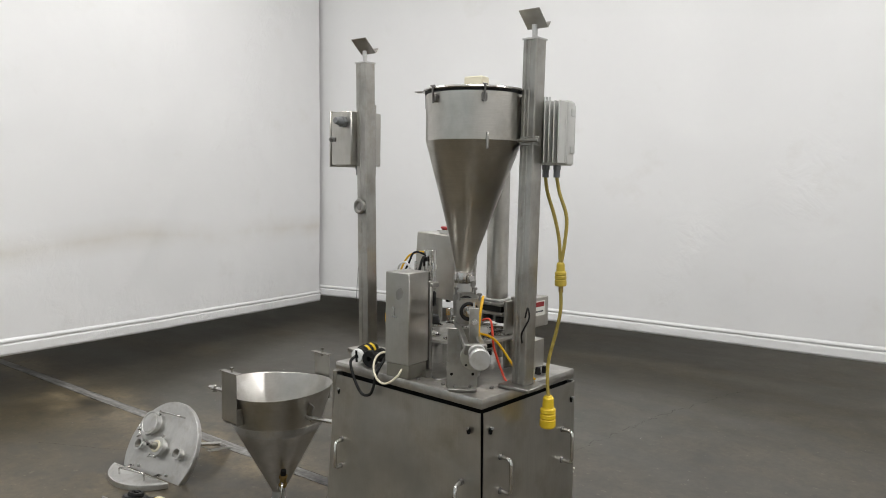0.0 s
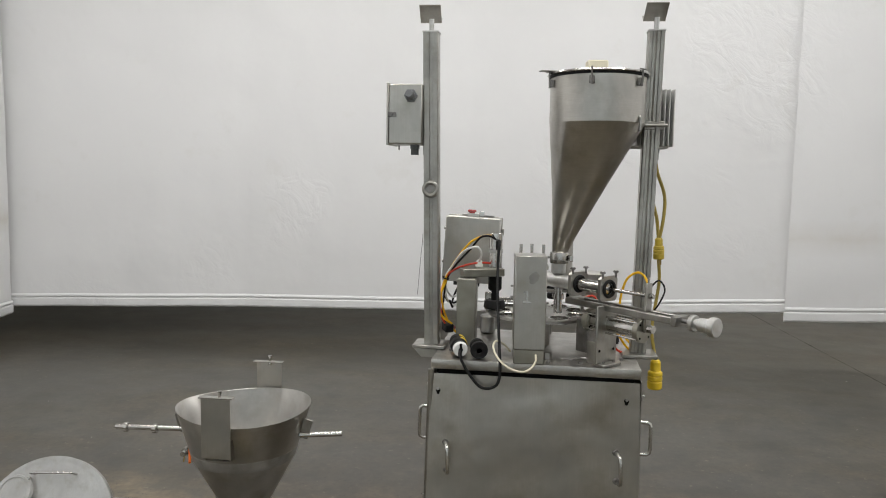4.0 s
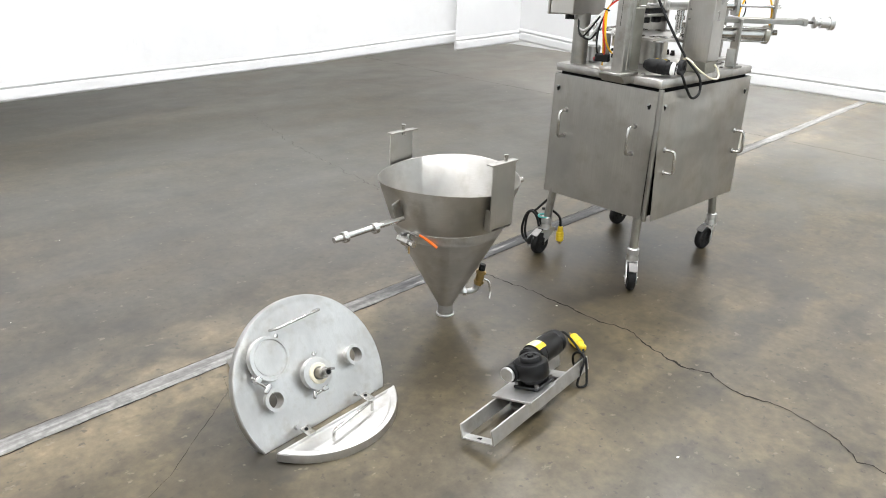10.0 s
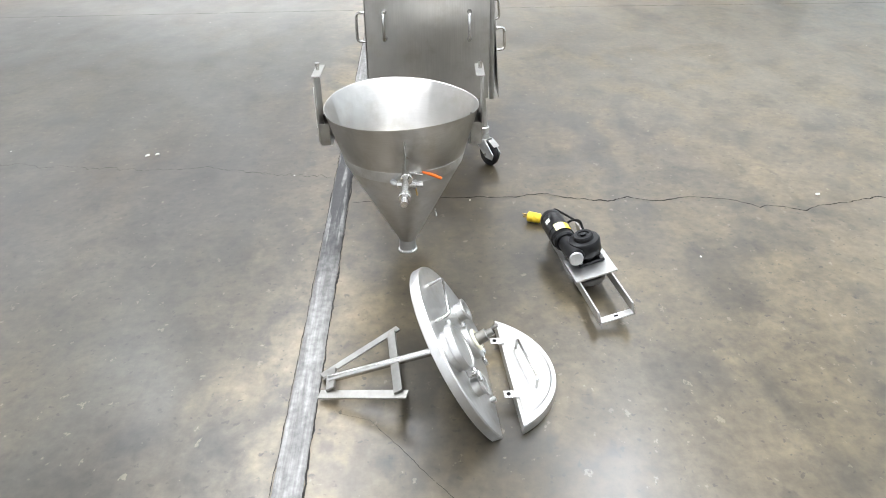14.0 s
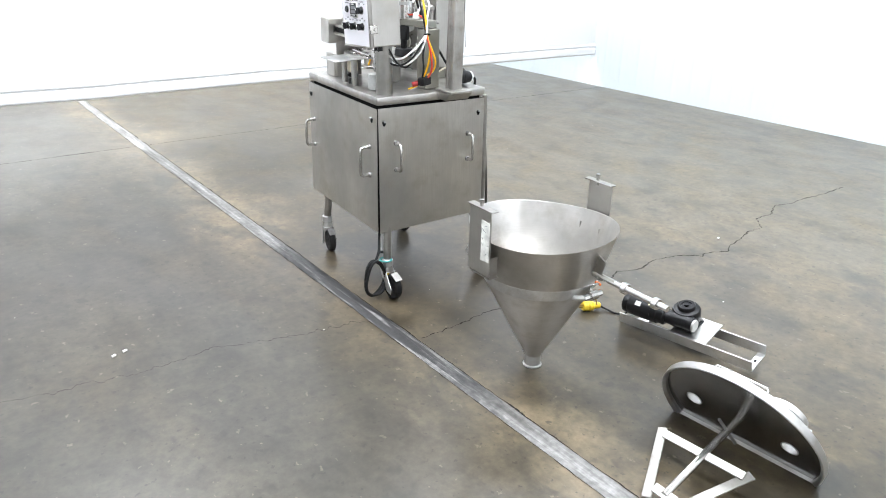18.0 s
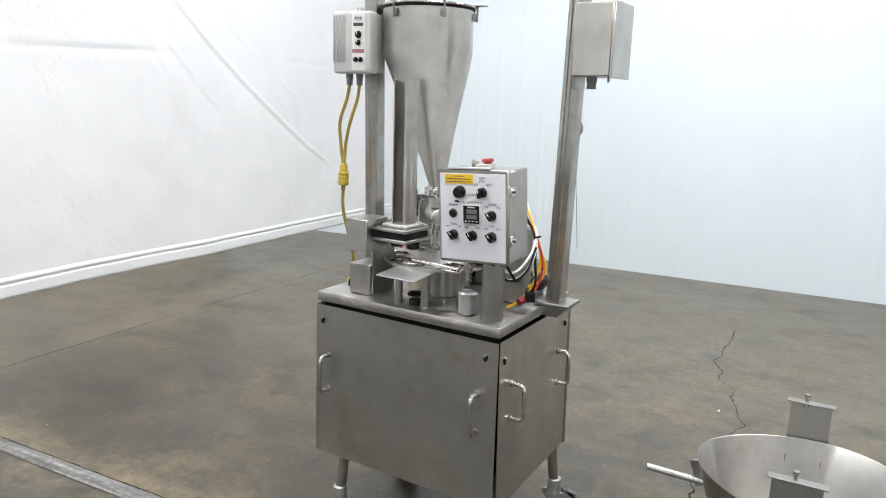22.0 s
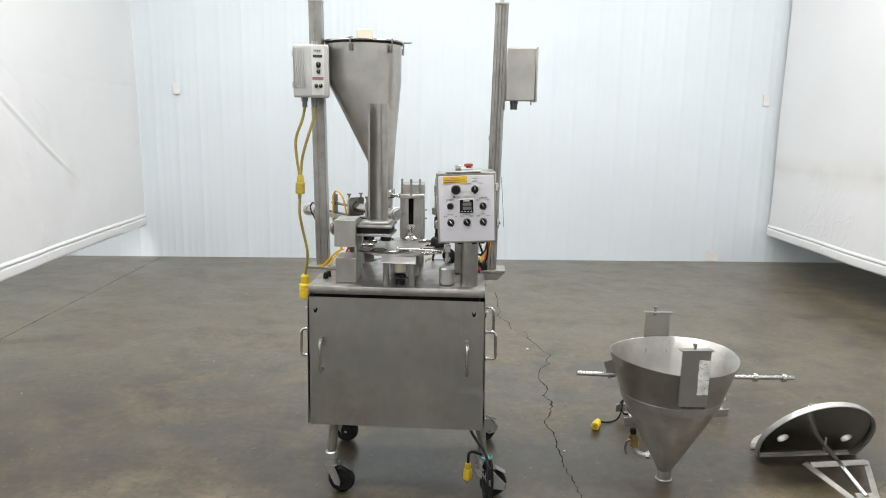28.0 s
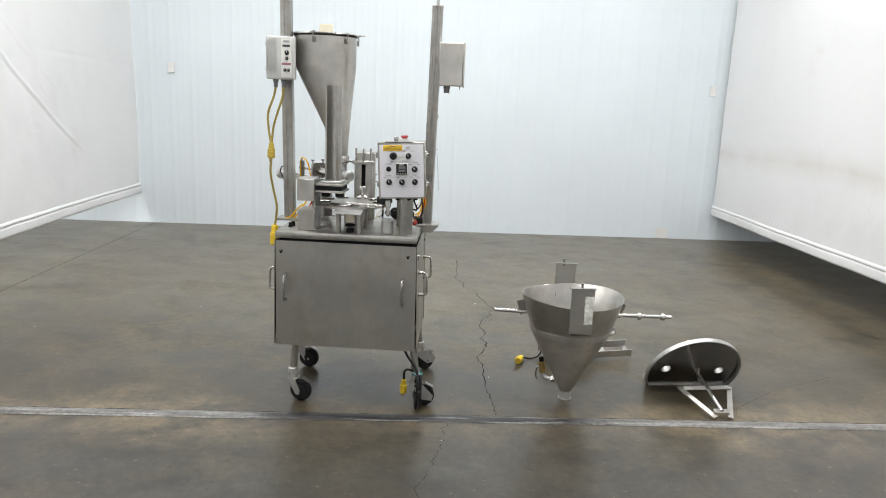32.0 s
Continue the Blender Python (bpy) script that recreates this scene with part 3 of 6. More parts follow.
# floor joint, crack and saw cuts
bm = bmesh.new()
random.seed(4)
prev = None
x = -9.5
while x < 6.2:
    a = 0.036 + 0.0015 * noise.noise(Vector((x * 2.3, 0, 0))) + 0.002 * noise.noise(Vector((x * 14, 5, 0)))
    b = 0.043 + 0.0015 * noise.noise(Vector((x * 2.0, 9, 0))) + 0.002 * noise.noise(Vector((x * 13, 2, 0)))
    y = 2.655
    row = [bm.verts.new((x, y - a, 0.0005)), bm.verts.new((x, y - a + 0.006, 0.005)), bm.verts.new((x, y, 0.006)), bm.verts.new((x, y + b - 0.006, 0.005)), bm.verts.new((x, y + b, 0.0005))]
    if prev:
        for k in range(4):
            bm.faces.new((prev[k], row[k], row[k + 1], prev[k + 1]))
    prev = row
    x += 0.03
single("floor_joint", bm, JOINT, "grey filled expansion joint running across the floor", "floor joint", kind="structure")


def floor_line(name, pts, w, label, jitter=0.01, z=0.0012, step=0.01):
    bm = bmesh.new()
    prev = None
    for (ax, ay), (bx, by) in zip(pts, pts[1:]):
        n = max(1, int(math.hypot(bx - ax, by - ay) / step))
        d = Vector((bx - ax, by - ay, 0)).normalized()
        o = Vector((-d.y, d.x, 0))
        for k in range(n):
            q = Vector((ax + (bx - ax) * k / n, ay + (by - ay) * k / n, z))
            q += o * (jitter * noise.noise(q * 9) + 0.8 * jitter * noise.noise(q * 27) + 0.5 * jitter * noise.noise(q * 60))
            h = w * (0.16 + 1.2 * abs(noise.noise(q * 7.0 + Vector((3, 1, 2)))) + 0.8 * abs(noise.noise(q * 31.0)))
            row = [bm.verts.new(q - o * h), bm.verts.new(q + o * h)]
            if prev:
                bm.faces.new((prev[0], row[0], row[1], prev[1]))
            prev = row
    return single(name, bm, CRACK, label, "floor crack", kind="structure")


CRACK_PATH = [(-2.405, 2.6), (-2.404, 2.568), (-2.4, 2.416), (-2.384, 2.268), (-2.383, 2.107), (-2.392, 1.93), (-2.384, 1.74), (-2.445, 1.552), (-2.466, 1.471), (-2.428, 1.377), (-2.463, 1.299), (-2.468, 1.21), (-2.448, 1.122), (-2.457, 1.015), (-2.479, 0.948), (-2.555, 0.834), (-2.553, 0.754), (-2.603, 0.651), (-2.564, 0.574), (-2.53, 0.385), (-2.494, 0.272), (-2.502, 0.155), (-2.403, 0.041), (-2.41, -0.095), (-2.362, -0.22), (-2.339, -0.31), (-2.375, -0.445), (-2.368, -0.59), (-2.402, -0.87), (-2.397, -1.11)]
floor_line("floor_crack", CRACK_PATH, 0.0044, "wandering crack in the concrete floor", 0.013)
floor_line("joint_gap", [(-9.4, 2.6165), (6.2, 2.6165)], 0.0040, "dirty gap along the filled joint", 0.005)
floor_line("joint_gap", [(-9.4, 2.7005), (6.2, 2.7005)], 0.0022, "dirty gap along the filled joint", 0.004)
floor_line("fine_crack", [(-2.14, 2.71), (-2.08, 3.0), (-1.98, 3.33), (-2.0, 3.6), (-1.93, 4.03), (-1.82, 4.75), (-1.68, 5.35), (-1.5, 6.0)], 0.0016, "hairline crack in the concrete floor", 0.03)
floor_line("saw_cut", [(1.37, 11.0), (1.34, 3.1), (1.33, 2.7)], 0.005, "straight saw-cut joint in the floor", 0.002)
floor_line("saw_cut", [(1.33, 2.6), (1.28, 0.4), (1.16, -2.58)], 0.005, "straight saw-cut joint in the floor", 0.002)
floor_line("scratch_line", [(-3.73, 2.55), (-3.76, 2.46), (-4.09, 2.2), (-4.6, 1.95)], 0.0012, "fine straight crack in the floor", 0.004)

# lamps: strip fixtures below the ceiling
for lx, ly, share in LAMPS:
    e = thing("ceiling_lamp", pose(lx, ly, CEILING - 0.25), "white strip lamp hung under the hall ceiling", "ceiling lamp", "ceiling lamps")
    part("housing", box((0, 0, 0.04), (2.5, 0.66, 0.06), bevel=0.01), WHITE, e)
    part("diffuser", box((0, 0, 0.002), (2.4, 0.58, 0.01)), LAMP_GLOW, e)
    for s in (-0.9, 0.9):
        part("hanger", rod((s, 0, 0.07), (s, 0, 0.25), 0.004, seg=6), STEEL_MATT, e)
    li = bpy.data.lights.new("ceiling_lamp_light", "AREA")
    li.shape, li.size, li.size_y, li.energy, li.color = "RECTANGLE", 2.4, 0.58, LAMP_WATTS * share, (1.0, 0.985, 0.965)
    lo = new("ceiling_lamp_light", li)
    lo.matrix_basis = pose(lx, ly, CEILING - 0.27)

# ---- the filling machine (its own axes: x towards the cord side, y towards the control box) ----
MACHINE = pose(-1.611, 2.21, 0, 0, 0, -4.6)
machine = thing("filling_machine", MACHINE, "stainless-steel rotary cup filling machine on four casters", "machine")


def panel(name, p00, p10, p11, p01, label, seed, dents=0.002):
    """A hung sheet-steel door: corners low-left, low-right, high-right, high-left."""
    a, b, c, d = (Vector(q) for q in (p00, p10, p11, p01))
    n = (b - a).cross(d - a).normalized()

    def fn(u, v):
        q = a.lerp(b, u).lerp(d.lerp(c, u), v)
        edge = min(u, 1 - u, v, 1 - v)
        w = dents * noise.noise(Vector((u * 3 + seed, v * 3, 0.5))) + 0.5 * dents * noise.noise(Vector((u * 9, v * 9 + seed, 2.5)))
        if dents > 0.004:
            w += 0.006 * math.exp(-((u - 0.09) / 0.05) ** 2 - ((v - 0.72) / 0.10) ** 2) * noise.noise(Vector((u * 38, v * 30, 7.0))) * 2.2
        return q + n * w * min(1, edge * 12)
    return part(name, sheet(fn, 28, 22, 0.0025), STEEL_PANEL, machine, label)


def u_handle(parent, top, foot, out, r=0.0068):
    """A bent round-bar handle between two feet, standing out."""
    t, f, o = Vector(top), Vector(foot), Vector(out)
    d = (t - f).normalized()
    pts = [t, t + o * 0.72, t + o * 0.93 - d * 0.006, t + o - d * 0.018, f + o + d * 0.018, f + o * 0.93 + d * 0.006, f + o * 0.72, f]
    h = part("handle", hose(pts, r, None, 12, 1, False), STEEL_BRIGHT, parent, "bent round-bar steel handle")
    n = o.normalized()
    for q in (t, f):
        part("foot", rod(q - n * 0.002, q + n * 0.006, r * 1.75, None, 14, r * 1.55), STEEL_DARK, h, "dark worn handle foot")
    return h


def bolt(parent, c, out, r=0.007):
    """A quarter-turn latch: a dark keyhole with a worn pin."""
    c, o = Vector(c), Vector(out).normalized()
    bm = rod(c, c + o * 0.0035, r * 1.25, None, 12)
    rod(c - Vector((0, 0, r * 1.3)), c - Vector((0, 0, r * 1.3)) + o * 0.0033, r * 0.8, bm, 10)
    q = part("latch_hole", bm, GAP_SHADE, parent)
    bm = rod(c + Vector((0, 0, r)), c + o * 0.012 + Vector((0, 0, r)), r * 0.55, None, 8)
    rod(c + o * 0.009 + Vector((0, 0, r)), c + o * 0.012 + Vector((0, 0, r)), r * 0.8, bm, 8)
    part("latch_bolt", bm, STEEL_MATT, q)
    return q


TW, TD, TZ = 0.366, 0.283, 0.93
part("tabletop", box((0, 0, TZ - 0.018), (2 * TW, 2 * TD, 0.036), bevel=0.006, seg=2), STEEL_TOP, machine, "folded stainless steel tabletop with worn edges")
# added solid block; its black colour makes the shade seen through the door gaps
part("inner_shade_block", box((0, 0, 0.61), (0.69, 0.53, 0.57)), GAP_SHADE, machine, "black block standing for the shade behind the door gaps")

front = panel("front_door", (-0.372, 0.291, 0.318), (0.362, 0.291, 0.322), (0.362, 0.286, 0.883), (-0.366, 0.286, 0.880), "dull steel front door with two handles", 1)
west = panel("side_door", (-0.382, 0.283, 0.316), (-0.380, -0.276, 0.330), (-0.370, -0.276, 0.883), (-0.370, 0.280, 0.883), "dull steel side door with two handles", 2)
south = panel("back_door", (-0.372, -0.326, 0.330), (0.376, -0.287, 0.312), (0.363, -0.286, 0.883), (-0.362, -0.288, 0.880), "dented steel back door with two handles", 3, 0.006)
east = panel("side_door", (0.377, -0.276, 0.316), (0.377, 0.280, 0.318), (0.370, 0.280, 0.883), (0.370, -0.276, 0.883), "dull steel side door with two handles", 4)
for x in (-0.300, 0.309):
    u_handle(front, (x, 0.289, 0.703), (x, 0.290, 0.573), (0, 0.045, 0))
    bolt(front, (x * 1.08, 0.288, 0.83), (0, 1, 0))
for y in (-0.186, 0.195):
    u_handle(west, (-0.374, y, 0.725), (-0.376, y, 0.605), (-0.045, 0, 0))
    bolt(west, (-0.372, y * 1.3, 0.82), (-1, 0, 0))
    u_handle(east, (0.373, y, 0.715), (0.374, y, 0.597), (0.045, 0, 0))
    bolt(east, (0.372, y * 1.3, 0.82), (1, 0, 0))
for x, y in ((-0.305, -0.302), (0.290, -0.292)):
    u_handle(south, (x, y, 0.635), (x + 0.004, y - 0.004, 0.535), (0.012, -0.043, 0))
    bolt(south, (x * 1.1, -0.290, 0.82), (0, -1, 0))

# the corner tube that shows where the back door bulges
part("corner_tube", rod((-0.373, -0.292, 0.325), (-0.363, -0.284, 0.893), 0.0115, None, 16), STEEL, machine, "round corner tube in the door gap")
# legs and casters
LEGS = ((0.282, 0.254, (0.219, 0.262)), (-0.381, 0.248, (-0.436, 0.243)), (-0.366, -0.258, (-0.385, -0.274)), (0.347, -0.227, (0.292, -0.226)))
for x, y, (wx, wy) in LEGS:
    leg = part("leg", rod((x * 0.93, y * 0.93, 0.42), (x, y, 0.155), 0.0195, None, 18), STEEL, machine, "stainless pipe leg")
    part("collar", rod((x, y, 0.150), (x, y, 0.185), 0.026, None, 18, bevel=0.004), STEEL_MATT, leg)
    d = Vector((wx - x, wy - y, 0))
    d = d.normalized() if d.length > 0.02 else Vector((-0.8, -0.6, 0)).normalized()
    s = Vector((-d.y, d.x, 0))
    W = Vector((x, y, 0.0585)) + d * 0.045
    ca = part("caster", rod((x, y, 0.126), (x, y, 0.152), 0.030, None, 20, 0.024), STEEL, machine, "swivel caster with a black rubber wheel")
    bm = bmesh.new()
    for k in (-1, 1):
        tmp = prism([(-0.028, 0.128), (0.028, 0.128), (0.070, 0.072), (0.064, 0.043), (0.030, 0.043), (-0.022, 0.102)], -0.0015, 0.0015, None, None)
        m = Matrix((d.to_4d(), Vector((0, 0, 1, 0)), s.to_4d(), Vector((0, 0, 0, 1)))).transposed()
        for r in range(3):
            m[r][3] = 0
        m = Matrix.Translation(Vector((x, y, 0)) + s * 0.022 * k) @ m
        merge(bm, tmp, m)
    box(Vector((x, y, 0.126)) + d * 0.004, (0.05, 0.05, 0.005), (0, 0, math.degrees(math.atan2(d.y, d.x))), 0.001, bm)
    part("fork", bm, STEEL_MATT, ca)
    tyre = lathe([(0.028, -0.016), (0.051, -0.0165), (0.0565, -0.012), (0.0590, -0.004), (0.0590, 0.004), (0.0565, 0.012), (0.051, 0.0165), (0.028, 0.016)], along(W, W + s), None, 28)
    part("tyre", tyre, RUBBER, ca, "black rubber tyre")
    part("hub", rod(W - s * 0.018, W + s * 0.018, 0.030, None, 20, bevel=0.003), RUBBER, ca)
    part("axle", rod(W - s * 0.032, W + s * 0.032, 0.007, None, 10), STEEL_BRIGHT, ca)
    br = box(Vector((x, y, 0.118)) + d * 0.075, (0.05, 0.036, 0.004), (0, 28, math.degrees(math.atan2(d.y, d.x))), 0.001)
    part("brake_pedal", br, STEEL_DARK, ca)


# columns
def column(x, y, face, x1, y1, label):
    """A square strut with a slotted face; leans a little to (x1, y1) at its top."""
    w, g = 0.028, 0.012
    o = [(-w, -w + 0.004), (-w + 0.004, -w), (-g - 0.003, -w), (-g, -w + 0.005), (-0.003, -w + 0.005), (0.0, -w + 0.002), (0.003, -w + 0.005), (g, -w + 0.005), (g + 0.003, -w), (w - 0.004, -w), (w, -w + 0.004), (w, w - 0.004), (w - 0.004, w), (0.006, w), (0.004, w - 0.003), (-0.004, w - 0.003), (-0.006, w), (-w + 0.004, w), (-w, w - 0.004)]
    bm = prism(o, 0.0, 1.155, None, None)
    d = Vector((x1 - x, y1 - y, 1.155))
    m = Matrix.Translation((x, y, 0.945)) @ Vector((0, 0, 1)).rotation_difference(d).to_matrix().to_4x4() @ pose(0, 0, 0, 0, 0, face)
    bmesh.ops.transform(bm, matrix=m, verts=bm.verts)
    col = part("column", bm, STEEL, machine, label)
    part("cap", box((x1, y1, 2.102), (0.060, 0.060, 0.006), bevel=0.001), STEEL_MATT, col)
    part("stem", rod((x1, y1, 2.10), (x1, y1 - 0.004, 2.150), 0.009, None, 12), STEEL_MATT, col)
    bm = box((0, 0, 0), (0.078, 0.004, 0.080), bevel=0.001)
    box((0, 0.012, -0.038), (0.078, 0.026, 0.004), bm=bm)
    bmesh.ops.transform(bm, matrix=pose(x1 - 0.004, y1 - 0.006, 2.168, 50, 0, 4), verts=bm.verts)
    part("tilt_plate", bm, STEEL, col, "bent square steel plate on a short stem")
    return col


col_w = column(-0.392, -0.088, 180, -0.412, -0.094, "slotted stainless strut column")
part("foot_plate", box((-0.398, -0.085, 0.938), (0.125, 0.115, 0.012), bevel=0.002), STEEL, col_w)
part("gusset", prism([(-0.425, 0.90), (-0.366, 0.90), (-0.366, 0.93), (-0.455, 0.932)], -0.06, 0.06, pose(0, -0.085, 0, 90, 0, 0)), STEEL, col_w)
part("loose_wire", hose([(-0.4335, -0.098, 1.36), (-0.4345, -0.100, 1.33), (-0.439, -0.102, 1.28), (-0.445, -0.103, 1.20), (-0.450, -0.105, 1.13)], 0.0009, None, 6), RUBBER, col_w, "thin dark wire hanging off the column")
col_e = column(0.374, -0.070, 0, 0.391, -0.071, "slotted stainless strut column")
part("foot_plate", box((0.378, -0.075, 0.938), (0.125, 0.115, 0.012), bevel=0.002), STEEL, col_e)
part("gauge_ring", ring((-0.402, -0.130, 1.53), (-0.402, -0.2, 1.53), 0.024, 0.008), STEEL, col_w, "small steel ring on the column")
part("ring_disc", rod((-0.402, -0.118, 1.53), (-0.402, -0.131, 1.53), 0.020, None, 24), STEEL_DARK, col_w)

# hopper over the pump
HX, HY = 0.192, -0.136
OX, OY = 0.078, -0.043
hop = [(0.160, 1.928), (0.166, 1.928), (0.166, 1.775), (0.1655, 1.770), (0.100, 1.56), (0.052, 1.395), (0.027, 1.30), (0.023, 1.30), (0.096, 1.56), (0.1615, 1.770), (0.160, 1.928)]
sh = []
for r, z in hop:
    f = 0 if z >= 1.77 else (1.77 - z) / (1.77 - 1.30)
    sh.append((HX + (OX - HX) * f, HY + (OY - HY) * f))
hopper = part("hopper", lathe(hop, None, None, 72, sh), STEEL_CONE, machine, "off-centre conical steel hopper with a clamped lid", 9)
part("gasket", lathe([(0.150, 1.926), (0.170, 1.926), (0.171, 1.936), (0.150, 1.936)], pose(HX, HY, 0), None, 56), RUBBER, hopper)
part("lid", lathe([(0, 1.944), (0.12, 1.944), (0.176, 1.942), (0.178, 1.937), (0.176, 1.934), (0, 1.934)], pose(HX, HY, 0), None, 56), STEEL_BRIGHT, hopper)
part("lid_handle", box((0.186, -0.12, 1.968), (0.072, 0.052, 0.050), (0, 0, 8), 0.004), CREAM, hopper, "cream plastic block on the lid")
part("lid_tongue", box((HX - 0.15, HY - 0.06, 1.945), (0.11, 0.03, 0.004), (0, 0, 20), 0.001), STEEL, hopper)
for k in range(6):
    a = radians(20 + 60 * k)
    c = Vector((HX + 0.172 * math.cos(a), HY + 0.172 * math.sin(a), 1.90))
    u = Vector((math.cos(a), math.sin(a), 0))
    bm = box((c.x, c.y, c.z + 0.004), (0.012, 0.018, 0.026), (0, 0, math.degrees(a)), 0.002)
    rod(c + u * 0.008 + Vector((0, 0, -0.012)), c + u * 0.009 + Vector((0, 0, 0.046)), 0.0032, bm, 8)
    box(c + u * 0.009 + Vector((0, 0, 0.044)), (0.005, 0.024, 0.005), (12, 0, math.degrees(a) + 25 * k), 0.002, bm)
    part("lid_clamp", bm, STEEL_DARK, hopper, "swing bolt with a wing nut")
bm = rod((0.30, -0.09, 1.775), (0.40, -0.06, 1.770), 0.006, None, 10)
box((0.395, -0.09, 1.77), (0.07, 0.014, 0.03), (0, 0, 10), 0.002, bm)
rod((0.34, -0.11, 1.77), (0.44, -0.11, 1.77), 0.006, bm, 10)
part("hopper_clamp", bm, STEEL, machine, "clamp bar holding the hopper to the column")
bm = rod((0.302, -0.215, 1.79), (0.318, -0.225, 1.79), 0.010, None, 12)
hose([(0.318, -0.225, 1.79), (0.330, -0.235, 1.785), (0.330, -0.235, 1.74)], 0.005, bm, 8)
part("hopper_catch", bm, STEEL, hopper)

# ---- machine: boxes on the columns ----
jb = part("junction_box", box((-0.497, -0.065, 1.803), (0.125, 0.165, 0.218), bevel=0.004), STEEL_PANEL, machine, "small steel junction box with a latched door")
part("back_plate", box((-0.432, -0.065, 1.80), (0.005, 0.10, 0.29), bevel=0.001), STEEL, jb)
part("door", box((-0.563, -0.065, 1.803), (0.008, 0.172, 0.226), bevel=0.002), STEEL_PANEL, jb)
bm = rod((-0.475, -0.147, 1.868), (-0.475, -0.166, 1.868), 0.024, None, 6)
rod((-0.475, -0.166, 1.868), (-0.475, -0.196, 1.872), 0.018, bm, 14, 0.013)
part("cable_gland", bm, GREY_PLASTIC, jb, "grey plastic cable gland")
bm = box((-0.545, -0.150, 1.80), (0.03, 0.006, 0.018), bevel=0.001)
rod((-0.548, -0.148, 1.80), (-0.548, -0.165, 1.80), 0.006, bm, 10)
part("latch", bm, STEEL_DARK, jb)
bm = rod((-0.475, -0.065, 1.694), (-0.475, -0.065, 1.680), 0.018, None, 6)
rod((-0.475, -0.065, 1.681), (-0.475, -0.065, 1.657), 0.015, bm, 16)
part("cable_gland", bm, GREY_PLASTIC, jb, "grey plastic cable gland")
part("chain_tab", box((-0.545, -0.02, 1.688), (0.006, 0.006, 0.022), bevel=0.001), STEEL_DARK, jb)

vfd = part("drive_box", box((0.391, 0.062, 1.802), (0.178, 0.062, 0.218), bevel=0.010, seg=3), GREY_BOX, machine, "pale grey motor drive with cooling fins and knobs")
hs = part("heat_sink", box((0.389, 0.028, 1.802), (0.168, 0.012, 0.205), bevel=0.001), GREY_BOX, vfd, "heat sink with a row of grey cooling fins")
for k in range(9):
    part("fin", box((0.309 + k * 0.020, -0.004, 1.802), (0.005, 0.056, 0.205), bevel=0.001), GREY_BOX, hs)
bm = bmesh.new()
for k in range(7):
    box((0.420 + k * 0.0095, 0.094, 1.815), (0.0035, 0.008, 0.165), bevel=0.001, bm=bm)
part("front_ribs", bm, GREY_BOX, vfd)
part("face_label", box((0.357, 0.0945, 1.802), (0.062, 0.003, 0.196), bevel=0.0008), LABEL_WHITE, vfd)
part("brand_bar", box((0.357, 0.0965, 1.863), (0.046, 0.002, 0.011)), INK, vfd)
part("led_arch", box((0.357, 0.0965, 1.885), (0.040, 0.002, 0.013), bevel=0.0008), GREY_BOX, vfd)
for k in (-1, 0, 1):
    part("led", rod((0.357 + 0.011 * k, 0.096, 1.885), (0.357 + 0.011 * k, 0.100, 1.885), 0.0028, None, 10), INK, vfd)
part("stripe", box((0.357, 0.0965, 1.772), (0.056, 0.002, 0.012)), plain("violet_print", (0.35, 0.16, 0.2), 0.5), vfd)
for x, z, r in ((0.354, 1.828, 0.0135), (0.354, 1.800, 0.010), (0.366, 1.742, 0.0095), (0.343, 1.742, 0.0095)):
    k = part("knob", rod((x, 0.096, z), (x, 0.112, z), r, None, 20, r * 0.82, 0.002), BLACK, vfd, "small black knob")
    part("pointer", box((x, 0.1125, z + r * 0.4), (0.002, 0.0015, r * 0.8)), WHITE, k)
for z in (1.745, 1.87):
    part("cover_latch", box((0.481, 0.066, z), (0.008, 0.03, 0.024), bevel=0.002), GREY_BOX, vfd)
for x in (0.427, 0.378):
    bm = rod((x, 0.05, 1.694), (x, 0.05, 1.678), 0.017, None, 6)
    rod((x, 0.05, 1.680), (x, 0.05, 1.652), 0.013, bm, 14)
    part("cable_gland", bm, GREY_PLASTIC, vfd, "grey plastic cable gland")
for k in (-1, 0, 1):
    part("top_screw", rod((0.375 + 0.012 * k, 0.05, 1.908), (0.375 + 0.012 * k, 0.05, 1.926), 0.004, None, 8), STEEL_MATT, vfd)

vfd.matrix_basis = pose(0.390, 0.041, 0, 0, 0, 10) @ Matrix.Diagonal((0.84, 1, 1, 1)) @ pose(-0.391, -0.062, 0)


def plug(name, c, d, parent, label="", s=1.0, prongs=True, mat=None):
    """A ribbed yellow cord plug at c pointing along d."""
    c, d = Vector(c), Vector(d).normalized()
    m = along(c, c + d)
    prof = [(0, 0), (0.010, 0), (0.014, 0.006), (0.015, 0.03), (0.0195, 0.034), (0.0205, 0.042), (0.0185, 0.045), (0.0205, 0.048), (0.0205, 0.056), (0.0185, 0.059), (0.0205, 0.062), (0.0205, 0.078), (0.018, 0.082), (0, 0.082)]
    p = part(name, lathe([(r * s, z * s) for r, z in prof], m, None, 20), mat or YELLOW, parent, label or "ribbed yellow plug", 25)
    if prongs:
        bm = bmesh.new()
        for k in (-1, 1):
            tmp = box((0.007 * k * s, 0, 0.09 * s), (0.002, 0.007, 0.022))
            merge(bm, tmp, m)
        merge(bm, rod((0, 0.008 * s, 0.08 * s), (0, 0.008 * s, 0.104 * s), 0.0025, None, 8), m)
        part("prong", bm, BRASS, p)
    return p


